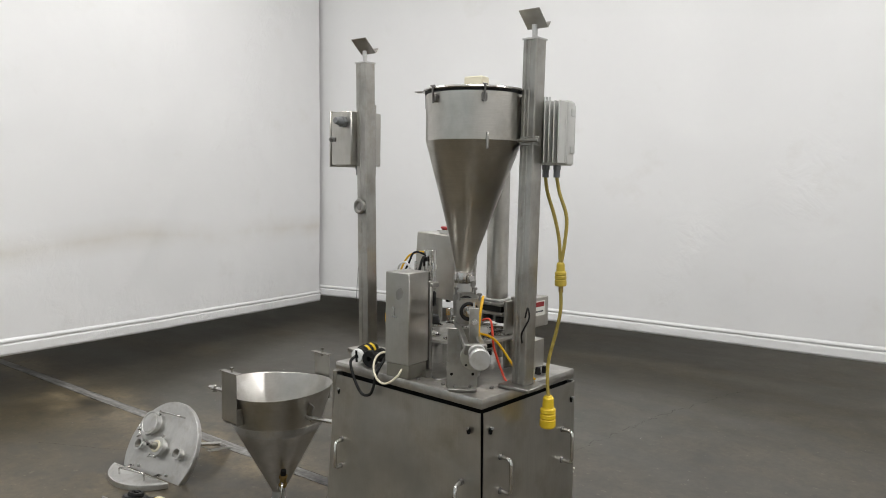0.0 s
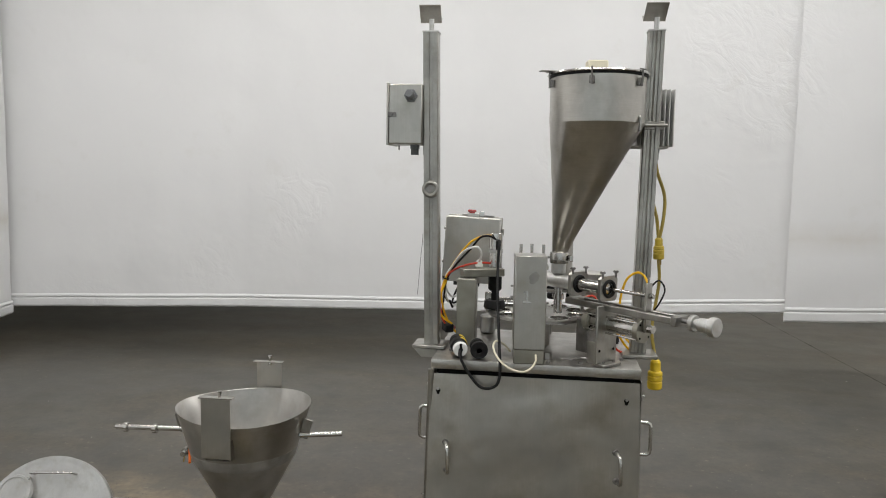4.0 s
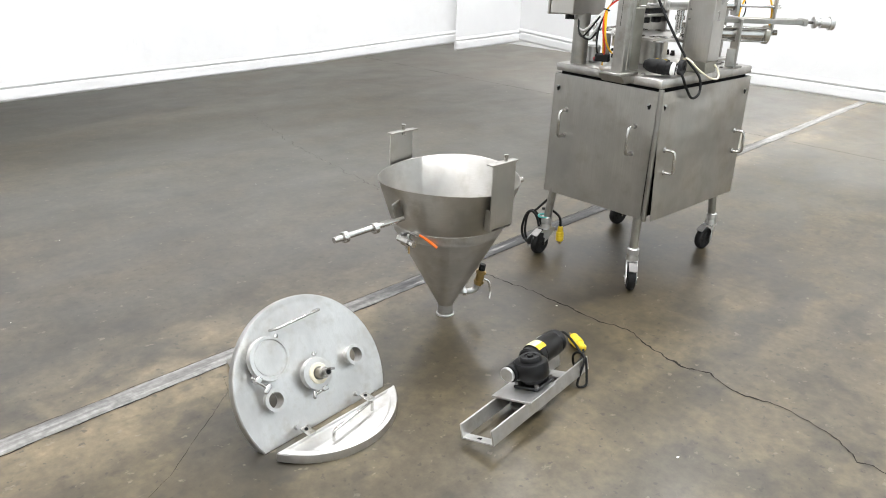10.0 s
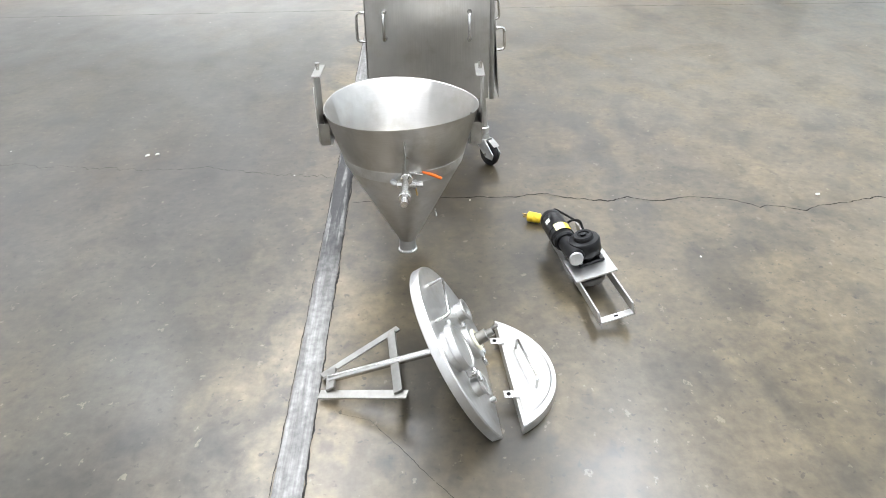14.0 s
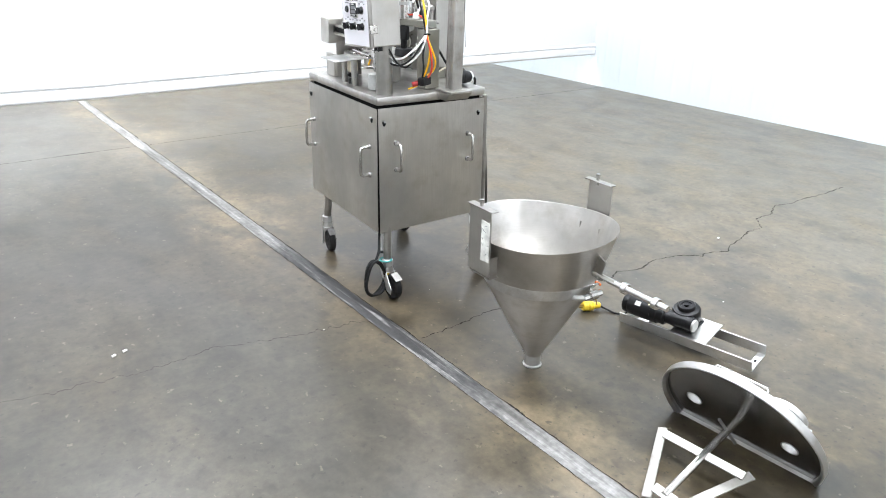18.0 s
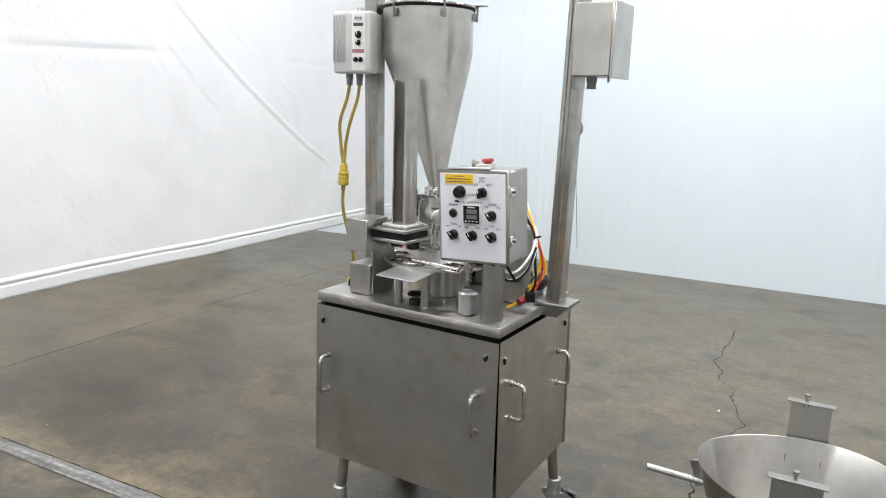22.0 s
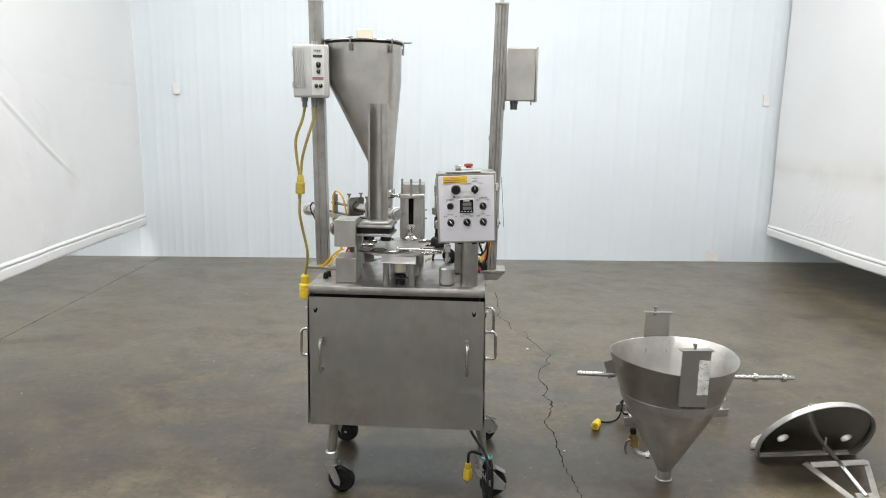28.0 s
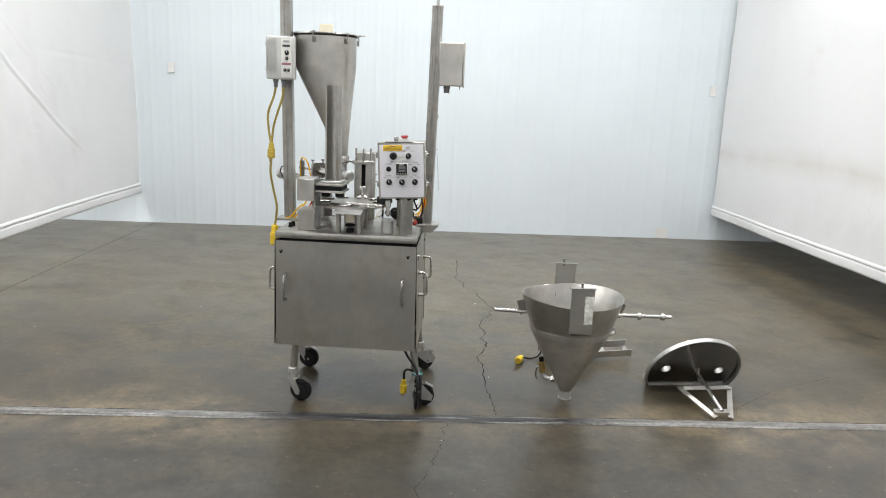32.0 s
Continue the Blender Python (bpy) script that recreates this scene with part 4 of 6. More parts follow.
part("cord", hose([(0.422, 0.034, 1.655), (0.434, 0.036, 1.60), (0.462, 0.04, 1.52), (0.462, 0.036, 1.44), (0.450, 0.034, 1.355)], 0.0062, None, 8), YELLOW_CORD, machine, "dull yellow rubber cord")
part("cord", hose([(0.381, 0.027, 1.655), (0.388, 0.032, 1.60), (0.412, 0.042, 1.52), (0.436, 0.038, 1.44), (0.447, 0.034, 1.355)], 0.0062, None, 8), YELLOW_CORD, machine, "dull yellow rubber cord")
plug("cord_plug", (0.448, 0.034, 1.362), (0.03, 0, -1), machine, "ribbed yellow plug joining two cords", 1.0, True, YELLOW_WORN)
part("cord", hose([(0.450, 0.034, 1.28), (0.456, 0.03, 1.20), (0.446, 0.02, 1.12), (0.432, 0.0, 1.02), (0.440, -0.015, 0.95), (0.449, -0.02, 0.90)], 0.0062, None, 8), YELLOW_CORD, machine, "dull yellow rubber cord")
plug("cord_plug", (0.449, -0.021, 0.905), (0.0, 0, -1), machine, "large yellow connector hanging over the table edge", 1.35, False)

# ---- machine: filler pump under the hopper ----
AX = Vector((0.7071, -0.7071, 0))
SIDE = Vector((0.7071, 0.7071, 0))


def on_axis(s, side=0.0, z=1.195):
    """A point s metres along the pump's axis from the outlet."""
    return Vector((OX, OY, z)) + AX * s + SIDE * side


bm = lathe([(0, 1.262), (0.034, 1.262), (0.036, 1.268), (0.036, 1.296), (0.034, 1.302), (0, 1.302)], pose(OX, OY, 0), None, 28)
clamp = part("tri_clamp", bm, STEEL_BRIGHT, machine, "hinged sanitary clamp under the hopper")
bm = box((OX - 0.012, OY + 0.042, 1.282), (0.03, 0.014, 0.026), (0, 0, 20), 0.002)
rod((OX - 0.055, OY + 0.040, 1.275), (OX - 0.010, OY + 0.044, 1.282), 0.005, bm, 8)
box((OX - 0.058, OY + 0.039, 1.275), (0.008, 0.034, 0.014), (0, 20, 0), 0.003, bm)
part("wing_nut", bm, STEEL_BRIGHT, clamp)
part("clamp_hinge", box((OX + 0.044, OY - 0.01, 1.282), (0.014, 0.03, 0.024), bevel=0.002), STEEL_BRIGHT, clamp)
bm = lathe([(0.026, 1.262), (0.026, 1.225), (0.022, 1.222)], pose(OX, OY, 0), None, 24)
rod(on_axis(-0.060), on_axis(0.08), 0.027, bm, 28, bevel=0.003)
rod(on_axis(-0.072), on_axis(-0.058), 0.031, bm, 28, bevel=0.004)
rod(on_axis(-0.076), on_axis(-0.070), 0.022, bm, 28, bevel=0.002)
pump = part("pump_body", bm, STEEL_MATT, machine, "polished round pump body")
bm = rod((OX, OY, 1.17), (OX, OY, 1.072), 0.016, None, 20)
rod((OX, OY, 1.125), (OX, OY, 1.145), 0.022, bm, 20)
part("nozzle", bm, STEEL_BRIGHT, pump)
for s in (0.104, 0.244):
    q = on_axis(s, 0, 1.196)
    tmp = bmesh.new()
    r = [tmp.verts.new((0.024 * math.cos(a), 0, 0.024 * math.sin(a))) for a in (2 * math.pi * (k + 0.5) / 24 for k in range(24))]
    o = []
    for k in range(24):
        a = 2 * math.pi * (k + 0.5) / 24
        f = 0.044 / max(abs(math.cos(a)), abs(math.sin(a)))
        o.append(tmp.verts.new((f * math.cos(a), 0, f * math.sin(a))))
    fs = [tmp.faces.new((r[k], r[(k + 1) % 24], o[(k + 1) % 24], o[k])) for k in range(24)]
    e = bmesh.ops.extrude_face_region(tmp, geom=fs)
    bmesh.ops.translate(tmp, vec=(0, 0.013, 0), verts=[v for v in e["geom"] if isinstance(v, bmesh.types.BMVert)])
    plate = part("pump_plate", merge(bmesh.new(), tmp, Matrix.Translation(q) @ Matrix.Rotation(radians(45), 4, "Z")), STEEL, machine, "square pump plate with a round bore")
    part("seal_ring", ring(q + AX * 0.002, q + AX, 0.027, 0.006), RUBBER, plate)
    for k in (-1, 1):
        c = q + SIDE * 0.034 * k + Vector((0, 0, 0.05))
        bm = rod(c - Vector((0, 0, 0.012)), c + Vector((0, 0, 0.012)), 0.004, None, 8)
        box(c + Vector((-0.004, 0, 0.008)), (0.011, 0.004, 0.008), (0, 30, 0), 0.001, bm)
        box(c + Vector((0.004, 0, 0.008)), (0.011, 0.004, 0.008), (0, -30, 0), 0.001, bm)
        part("wing_nut", bm, STEEL_DARK, plate)
part("pump_sleeve", rod(on_axis(0.10), on_axis(0.24), 0.022, None, 28), STEEL_BRIGHT, machine, "polished pump sleeve")
part("piston_rod", rod(on_axis(0.22), on_axis(0.436), 0.0065, None, 14), STEEL_BRIGHT, machine)
rail = bmesh.new()
for k in (-1, 1):
    a, b = on_axis(0.075, 0.024 * k - 0.008, 1.135), on_axis(0.532, 0.024 * k - 0.008, 1.135)
    c = (a + b) / 2
    box(c, (0.457, 0.017, 0.022), (0, 0, -45), 0.002, rail)
box(on_axis(0.541, -0.008, 1.135), (0.022, 0.068, 0.032), (0, 0, -45), 0.003, rail)
box(on_axis(0.10, 0, 1.135), (0.05, 0.066, 0.024), (0, 0, -45), 0.002, rail)
rail = part("slide_rail", rail, STEEL, machine, "twin bar slide of the filler")
arm = part("drive_arm", box(on_axis(0.412, 0, 1.155), (0.010, 0.030, 0.165), (0, 0, -45), 0.002), STEEL, machine, "upright drive arm between piston and cylinder")
part("nut", rod(on_axis(0.407, 0, 1.085), on_axis(0.438, 0, 1.085), 0.014, None, 6), STEEL_BRIGHT, arm)
part("nut", rod(on_axis(0.402, 0, 1.195), on_axis(0.429, 0, 1.195), 0.010, None, 6), STEEL_BRIGHT, arm)
part("pin", rod(on_axis(0.412, 0, 1.225), on_axis(0.412, 0, 1.255), 0.004, None, 8), STEEL_BRIGHT, arm)
bm = rod(on_axis(0.545, -0.008, 1.135), on_axis(0.59, -0.008, 1.135), 0.007, None, 14)
part("adjusting_screw", bm, STEEL_DARK, machine)
kn = part("hand_knob", rod(on_axis(0.616, -0.008, 1.134), on_axis(0.660, -0.008, 1.134), 0.022, None, 28), STEEL_MATT, machine, "turned steel adjusting knob")
part("knob_flange", rod(on_axis(0.584, -0.008, 1.135), on_axis(0.600, -0.008, 1.135), 0.026, None, 28, bevel=0.002), STEEL_MATT, kn)
part("knob_neck", rod(on_axis(0.598, -0.008, 1.135), on_axis(0.622, -0.008, 1.135), 0.015, None, 24), STEEL_MATT, kn)
part("knob_face", rod(on_axis(0.652, -0.008, 1.134), on_axis(0.675, -0.008, 1.134), 0.031, None, 32, bevel=0.003), STEEL_MATT, kn)
ac = part("air_cylinder", rod(on_axis(0.17, 0, 1.074), on_axis(0.385, 0, 1.074), 0.0285, None, 28), STEEL_BRIGHT, machine, "polished air cylinder below the slide")
for a, b in ((0.156, 0.181), (0.380, 0.402)):
    cap = part("end_cap", rod(on_axis(a, 0, 1.074), on_axis(b, 0, 1.074), 0.041, None, 28, bevel=0.002), CAST, ac)
    for k in range(4):
        w = Vector((0, 0, 0.032 * math.sin(radians(45 + 90 * k)))) + SIDE * 0.032 * math.cos(radians(45 + 90 * k))
        part("cap_hole", rod(on_axis(b, 0, 1.074) + w, on_axis(b + 0.001, 0, 1.074) + w, 0.004, None, 10), GAP_SHADE, cap)
for k, z in ((-1, 1.102), (1, 1.102), (-1, 1.046), (1, 1.046)):
    part("tie_rod", rod(on_axis(0.16, 0.028 * k, z), on_axis(0.395, 0.028 * k, z), 0.004, None, 8), STEEL_BRIGHT, ac)
bm = box(on_axis(0.257, -0.022, 1.040), (0.010, 0.105, 0.205), (0, 0, -45), 0.002)
box(on_axis(0.272, -0.022, 0.937), (0.040, 0.095, 0.010), (0, 0, -45), 0.002, bm)
box(on_axis(0.234, -0.066, 0.975), (0.040, 0.008, 0.08), (0, 0, -45), 0.002, bm)
pb = part("pump_bracket", bm, STEEL, machine, "upright bracket plate bolted to the table")
for k in (-1, 1):
    part("bracket_bolt", rod(on_axis(0.274, -0.022 + 0.026 * k, 0.94), on_axis(0.274, -0.022 + 0.026 * k, 0.949), 0.006, None, 6), STEEL_DARK, pb)
    part("bracket_hole", rod(on_axis(0.262, -0.022 + 0.036 * k, 0.985), on_axis(0.2632, -0.022 + 0.036 * k, 0.985), 0.005, None, 10), GAP_SHADE, pb)
part("bracket_block", box(on_axis(0.135, 0.02, 1.01), (0.060, 0.060, 0.12), (0, 0, -45), 0.003), STEEL_DARK, machine, "dark steel block under the pump")
part("air_hose", hose([on_axis(0.268, 0.03, 1.12), on_axis(0.272, 0.034, 1.18), on_axis(0.294, 0.036, 1.236), on_axis(0.340, 0.036, 1.262), on_axis(0.384, 0.026, 1.24), on_axis(0.404, 0.015, 1.18), on_axis(0.406, 0.015, 1.11)], 0.0042, None, 8), YELLOW_HOSE, machine, "thin yellow air hose")
part("air_hose", hose([on_axis(0.17, 0.03, 1.11), on_axis(0.15, 0.10, 1.08), on_axis(0.16, 0.16, 1.0), on_axis(0.19, 0.19, 0.945), on_axis(0.23, 0.21, 0.938)], 0.0042, None, 8), YELLOW_HOSE, machine, "thin yellow air hose")
part("air_hose", hose([on_axis(0.06, 0.04, 1.12), on_axis(0.10, 0.09, 1.14), on_axis(0.14, 0.10, 1.05), on_axis(0.17, 0.13, 0.96), on_axis(0.20, 0.14, 0.94)], 0.0042, None, 8), RED_HOSE, machine, "thin red air hose")
part("signal_wire", hose([(0.40, -0.10, 1.18), (0.43, -0.13, 1.22), (0.45, -0.15, 1.19), (0.43, -0.16, 1.14), (0.41, -0.13, 1.10)], 0.003, None, 6), RUBBER, machine, "thin black wire loop")

# ---- machine: rotary table ----
TC = Vector((0.010, 0.031, 0))
disc = bmesh.new()
holes = [Vector((0.150 * math.cos(radians(20 + 40 * k)), 0.150 * math.sin(radians(20 + 40 * k)), 0)) for k in range(9)]
R_D, Z_D, H_R = 0.200, 1.060, 0.036
tmp = bmesh.new()
outer = [tmp.verts.new((R_D * math.cos(2 * math.pi * k / 96), R_D * math.sin(2 * math.pi * k / 96), Z_D)) for k in range(96)]
edges = [tmp.edges.new((outer[k], outer[(k + 1) % 96])) for k in range(96)]
for h in holes:
    hv = [tmp.verts.new((h.x + H_R * math.cos(2 * math.pi * k / 24), h.y + H_R * math.sin(2 * math.pi * k / 24), Z_D)) for k in range(24)]
    edges += [tmp.edges.new((hv[k], hv[(k + 1) % 24])) for k in range(24)]
bmesh.ops.triangle_fill(tmp, edges=edges, use_beauty=True)
bmesh.ops.delete(tmp, geom=[f for f in tmp.faces if any((f.calc_center_median().xy - h.xy).length < H_R * 0.9 for h in holes)], context="FACES")
e = bmesh.ops.extrude_face_region(tmp, geom=tmp.faces[:])
bmesh.ops.translate(tmp, vec=(0, 0, -0.010), verts=[v for v in e["geom"] if isinstance(v, bmesh.types.BMVert)])
turn = part("turntable", merge(disc, tmp, Matrix.Translation(TC)), STEEL_TOP, machine, "round steel turntable with cup holes")
for h in holes:
    c = TC + h
    part("cup_ring", lathe([(0.0335, -0.016), (0.036, -0.016), (0.036, 0.001), (0.040, 0.001), (0.041, 0.003), (0.036, 0.0045), (0.0335, 0.003), (0.0335, -0.016)], pose(c.x, c.y, Z_D), None, 28), STEEL_BRIGHT, turn, "polished cup ring")
bm = rod((-0.012, 0.040, 0.93), (-0.012, 0.040, 1.040), 0.064, None, 40, bevel=0.003)
rod((-0.012, 0.040, 1.038), (-0.012, 0.040, 1.051), 0.080, bm, 40, bevel=0.002)
part("table_drum", bm, STEEL, machine, "steel drum carrying the turntable")

# tower with slide and cover box
TB = Vector((-0.024, -0.236, 0))
rotb = 5.0
cover = part("cover_box", box((TB.x, TB.y, 1.146), (0.110, 0.112, 0.328), (0, 0, rotb), 0.0025), STEEL_PANEL, machine, "upright steel cover box with a stamped mark")
part("base_block", box((TB.x, TB.y, 0.956), (0.105, 0.105, 0.052), (0, 0, rotb), 0.003), CAST, cover)
mb = pose(TB.x, TB.y, 0, 0, 0, rotb)
bm = bmesh.new()
merge(bm, box((-0.012, -0.0575, 1.172), (0.004, 0.002, 0.034)), mb)
merge(bm, box((-0.018, -0.0575, 1.184), (0.010, 0.002, 0.004), (0, -35, 0)), mb)
merge(bm, box((-0.012, -0.0575, 1.150), (0.026, 0.002, 0.005)), mb)
part("raised_mark", bm, STEEL_BRIGHT, cover, "raised numeral one")
bm = prism([(-0.016, -0.02), (-0.004, -0.024), (0.012, -0.012), (0.018, 0.006), (0.008, 0.022), (-0.006, 0.016), (-0.018, 0.004)], 0.0, 0.0006, mb @ pose(0.012, -0.0558, 1.236, 90, 0, 0))
part("wear_mark", bm, STEEL, cover, "dull rubbed patch")
mt = mb @ pose(0.010, 0, 0)
bm = bmesh.new()
merge(bm, box((-0.031, 0.066, 1.095), (0.040, 0.016, 0.33), bevel=0.002), mt)
merge(bm, box((0.031, 0.066, 1.095), (0.040, 0.016, 0.33), bevel=0.002), mt)
merge(bm, box((0, 0.066, 1.262), (0.102, 0.016, 0.02), bevel=0.002), mt)
tower = part("tower", bm, STEEL, machine, "upright slotted slide tower behind the cover box")
part("slot", merge(bmesh.new(), box((0, 0.0605, 1.105), (0.022, 0.012, 0.30)), mt), GAP_SHADE, tower)
bm = bmesh.new()
merge(bm, box((0, 0.080, 1.258), (0.120, 0.040, 0.020), bevel=0.004), mt)
part("collar_plate", bm, STEEL, tower)
for x, y in ((-0.04, 0.085), (0.0, 0.10), (0.042, 0.088)):
    part("guide_rod", merge(bmesh.new(), rod((x, y, 1.26), (x, y, 1.338), 0.0055, None, 12), mt), STEEL_BRIGHT, tower)
bm = bmesh.new()
merge(bm, rod((0, 0.10, 1.06), (0, 0.10, 1.12), 0.012, None, 14), mt)
merge(bm, box((0, 0.098, 1.118), (0.036, 0.02, 0.022), bevel=0.002), mt)
merge(bm, lathe([(0, 1.062), (0.034, 1.062), (0.034, 1.068), (0.024, 1.078), (0.014, 1.082), (0.012, 1.094), (0, 1.094)], pose(0, 0.115, 0), None, 28), mt)
part("press_foot", bm, STEEL_BRIGHT, tower, "polished press foot over a cup hole")
for z in (1.15, 1.19):
    part("side_screw", merge(bmesh.new(), rod((-0.058, 0.05, z), (-0.075, 0.05, z), 0.004, None, 8), mt), STEEL_DARK, tower)

# ---- machine: lid-tube station (cup lids) ----
st = part("station_box", box((0.216, 0.172, 0.986), (0.088, 0.118, 0.106), bevel=0.002), STEEL_PANEL, machine, "folded steel station box on the table")
part("station_wall", box((0.176, 0.150, 1.06), (0.012, 0.130, 0.255), bevel=0.002), STEEL, st)
part("head_box", box((0.214, 0.192, 1.145), (0.088, 0.126, 0.112), bevel=0.002), STEEL_PANEL, st, "folded steel head box")
part("warning_label", box((0.2592, 0.185, 1.16), (0.002, 0.085, 0.055)), LABEL_WHITE, st, "white label with a red heading")
part("label_heading", box((0.2604, 0.185, 1.175), (0.002, 0.07, 0.018)), RED, st)
part("label_lines", box((0.2604, 0.185, 1.148), (0.002, 0.06, 0.005)), INK, st)
for z in (1.172, 1.136):
    part("guide_plate", box((0.096, 0.155, z), (0.150, 0.150, 0.011), (0, 0, -3), 0.002), STEEL, st)
part("brush_strip", box((0.096, 0.155, 1.154), (0.130, 0.135, 0.022), (0, 0, -3)), RUBBER, st, "dark bristle strip between the plates")
part("tube_foot", box((0.092, 0.146, 1.183), (0.105, 0.105, 0.010), (0, 0, -3), 0.002), STEEL_MATT, st)
for x, y in ((0.135, 0.12), (0.06, 0.13)):
    part("black_knob", rod((x, y, 1.098), (x, y, 1.122), 0.024, None, 24, bevel=0.003), BLACK, st)
bm = bmesh.new()
n = 36
a0, a1 = radians(118), radians(118 + 285)
ri, ro = 0.0385, 0.042
for k in range(n + 1):
    a = a0 + (a1 - a0) * k / n
    for r, z in ((ri, 1.188), (ro, 1.188), (ro, 1.672), (ri, 1.672)):
        bm.verts.new((0.092 + r * math.cos(a), 0.144 + r * math.sin(a), z))
bm.verts.ensure_lookup_table()
for k in range(n):
    for i in range(4):
        j = (i + 1) % 4
        bm.faces.new((bm.verts[4 * k + i], bm.verts[4 * k + j], bm.verts[4 * k + 4 + j], bm.verts[4 * k + 4 + i]))
bm.faces.new([bm.verts[i] for i in range(4)])
bm.faces.new([bm.verts[4 * n + i] for i in range(4)])
part("lid_tube", bm, STEEL_CONE, machine, "tall open-sided steel tube for cup lids")

# discharge plate, lifter and post
pl = part("discharge_plate", box((-0.010, 0.276, 1.047), (0.142, 0.142, 0.004), (-1.5, -2, 4), 0.001), STEEL_MATT, machine, "flat steel discharge plate on two posts")
for x, y in ((0.046, 0.234), (-0.062, 0.238)):
    part("post", rod((x, y, 0.93), (x, y, 1.046), 0.014, None, 18), STEEL, pl)
bm = rod((-0.012, 0.222, 0.985), (-0.012, 0.222, 1.03), 0.024, None, 24, bevel=0.003)
part("roller", bm, CREAM, machine, "cream plastic roller under the plate")
bm = rod((-0.012, 0.222, 0.93), (-0.012, 0.222, 0.95), 0.020, None, 20)
ring((-0.012, 0.222, 0.968), (-0.012, 0.222, 1), 0.020, 0.006, bm)
part("roller_seat", bm, RUBBER, machine)
bm = rod((0.01, 0.205, 1.079), (-0.175, 0.215, 1.074), 0.0055, None, 10)
box((-0.14, 0.212, 1.066), (0.09, 0.03, 0.006), (0, 0, -3), 0.002, bm)
box((0.02, 0.206, 1.066), (0.05, 0.02, 0.006), (0, 0, 10), 0.002, bm)
part("sweep_arm", bm, STEEL_BRIGHT, machine, "polished sweep arm over the turntable")
li2 = part("lifter", rod((-0.206, 0.206, 0.93), (-0.206, 0.206, 1.006), 0.032, None, 28, bevel=0.006), STEEL_MATT, machine, "short stainless air lifter")
bm = rod((-0.206, 0.206, 1.02), (-0.206, 0.206, 1.085), 0.009, None, 12)
box((-0.206, 0.206, 1.085), (0.028, 0.018, 0.034), bevel=0.003, bm=bm)
rod((-0.206, 0.206, 1.03), (-0.206, 0.206, 1.045), 0.015, bm, 6)
part("clevis", bm, STEEL_BRIGHT, li2)
part("control_post", rod((-0.300, 0.212, 0.93), (-0.300, 0.212, 1.15), 0.036, None, 28), STEEL, machine, "round steel post under the control box")

# ---- machine: control box ----
CB = pose(-0.283, 0.262, 1.275, 0, 0, 0) @ pose(0, 0, 0, -1.5, 2.8, 1.0)
cbm = bmesh.new()
merge(cbm, box((0, -0.006, 0), (0.226, 0.132, 0.272), bevel=0.004), CB)
cb = part("control_box", cbm, STEEL_PANEL, machine, "stainless control box with a white switch panel")


def on_box(name, bm, mat, label="", parent=None):
    return part(name, merge(bmesh.new(), bm, CB), mat, parent or cb, label)


on_box("door", box((0, 0.067, 0), (0.234, 0.014, 0.280), bevel=0.003), STEEL)
on_box("faceplate", box((0, 0.0745, -0.002), (0.216, 0.003, 0.260), bevel=0.0008), WHITE_FACE, "white enamelled switch faceplate")
on_box("top_lip", box((0.01, 0.066, 0.143), (0.14, 0.02, 0.005), bevel=0.001), STEEL_MATT)
on_box("yellow_label", box((0.042, 0.0768, 0.112), (0.094, 0.0016, 0.028)), LABEL_YELLOW, "yellow printed label")
for k, w in enumerate((0.03, 0.080, 0.086)):
    on_box("label_line", box((0.042, 0.0780, 0.120 - 0.008 * k), (w, 0.0008, 0.0018)), INK)
on_box("paper_tag", box((0.004, 0.078, 0.073), (0.040, 0.0008, 0.010), (0, 2, 0)), LABEL_WHITE)
on_box("paper_tag", box((0.006, 0.078, 0.052), (0.042, 0.0008, 0.009), (0, 26, 0)), LABEL_WHITE)
# the panel's x runs to the viewer's right as local -x
SW = [("speed_knob", 0.040, 0.073, 0.0178), ("selector", -0.034, 0.073, 0.0145), ("push_button", 0.064, 0.009, 0.0125), ("selector", -0.064, 0.007, 0.0138), ("selector", 0.064, -0.056, 0.0138), ("selector", 0.0, -0.056, 0.0138), ("selector", -0.064, -0.056, 0.0138)]
for name, x, z, r in SW:
    k = on_box(name, rod((x, 0.076, z), (x, 0.079, z), r * 1.18, None, 24), STEEL_BRIGHT, "black panel switch in a chrome ring")
    if name == "selector":
        bm = rod((x, 0.079, z), (x, 0.090, z), r, None, 24, r * 0.9, 0.001)
        box((x, 0.096, z), (r * 0.62, 0.016, r * 2.0), (0, 35 if x != -0.034 else 0, 0), 0.002, bm)
        on_box("switch_cap", bm, BLACK, "", k)
        on_box("pointer", box((x, 0.1045, z + r * 0.5), (0.0022, 0.001, r * 0.8), (0, 35 if x != -0.034 else 0, 0)), WHITE, "", k)
    else:
        on_box("switch_cap", rod((x, 0.079, z), (x, 0.094 if name == "speed_knob" else 0.083, z), r, None, 28, r * 0.9, 0.002), BLACK, "", k)
on_box("toggle", rod((0.046, 0.076, 0.044), (0.048, 0.090, 0.048), 0.003, None, 8), BLACK)
on_box("controller_frame", box((0.0, 0.0785, 0.008), (0.060, 0.007, 0.060), bevel=0.002), LABEL_WHITE, "square digital temperature controller")
on_box("controller_face", box((0.0, 0.0825, 0.008), (0.053, 0.003, 0.053), bevel=0.001), BLACK)
on_box("display", box((-0.002, 0.0845, 0.017), (0.034, 0.001, 0.013)), GREY_PLASTIC)
on_box("display", box((-0.002, 0.0845, 0.001), (0.034, 0.001, 0.012)), GREY_PLASTIC)
on_box("brand_bar", box((0.0, 0.0845, 0.030), (0.024, 0.001, 0.004)), LABEL_WHITE)
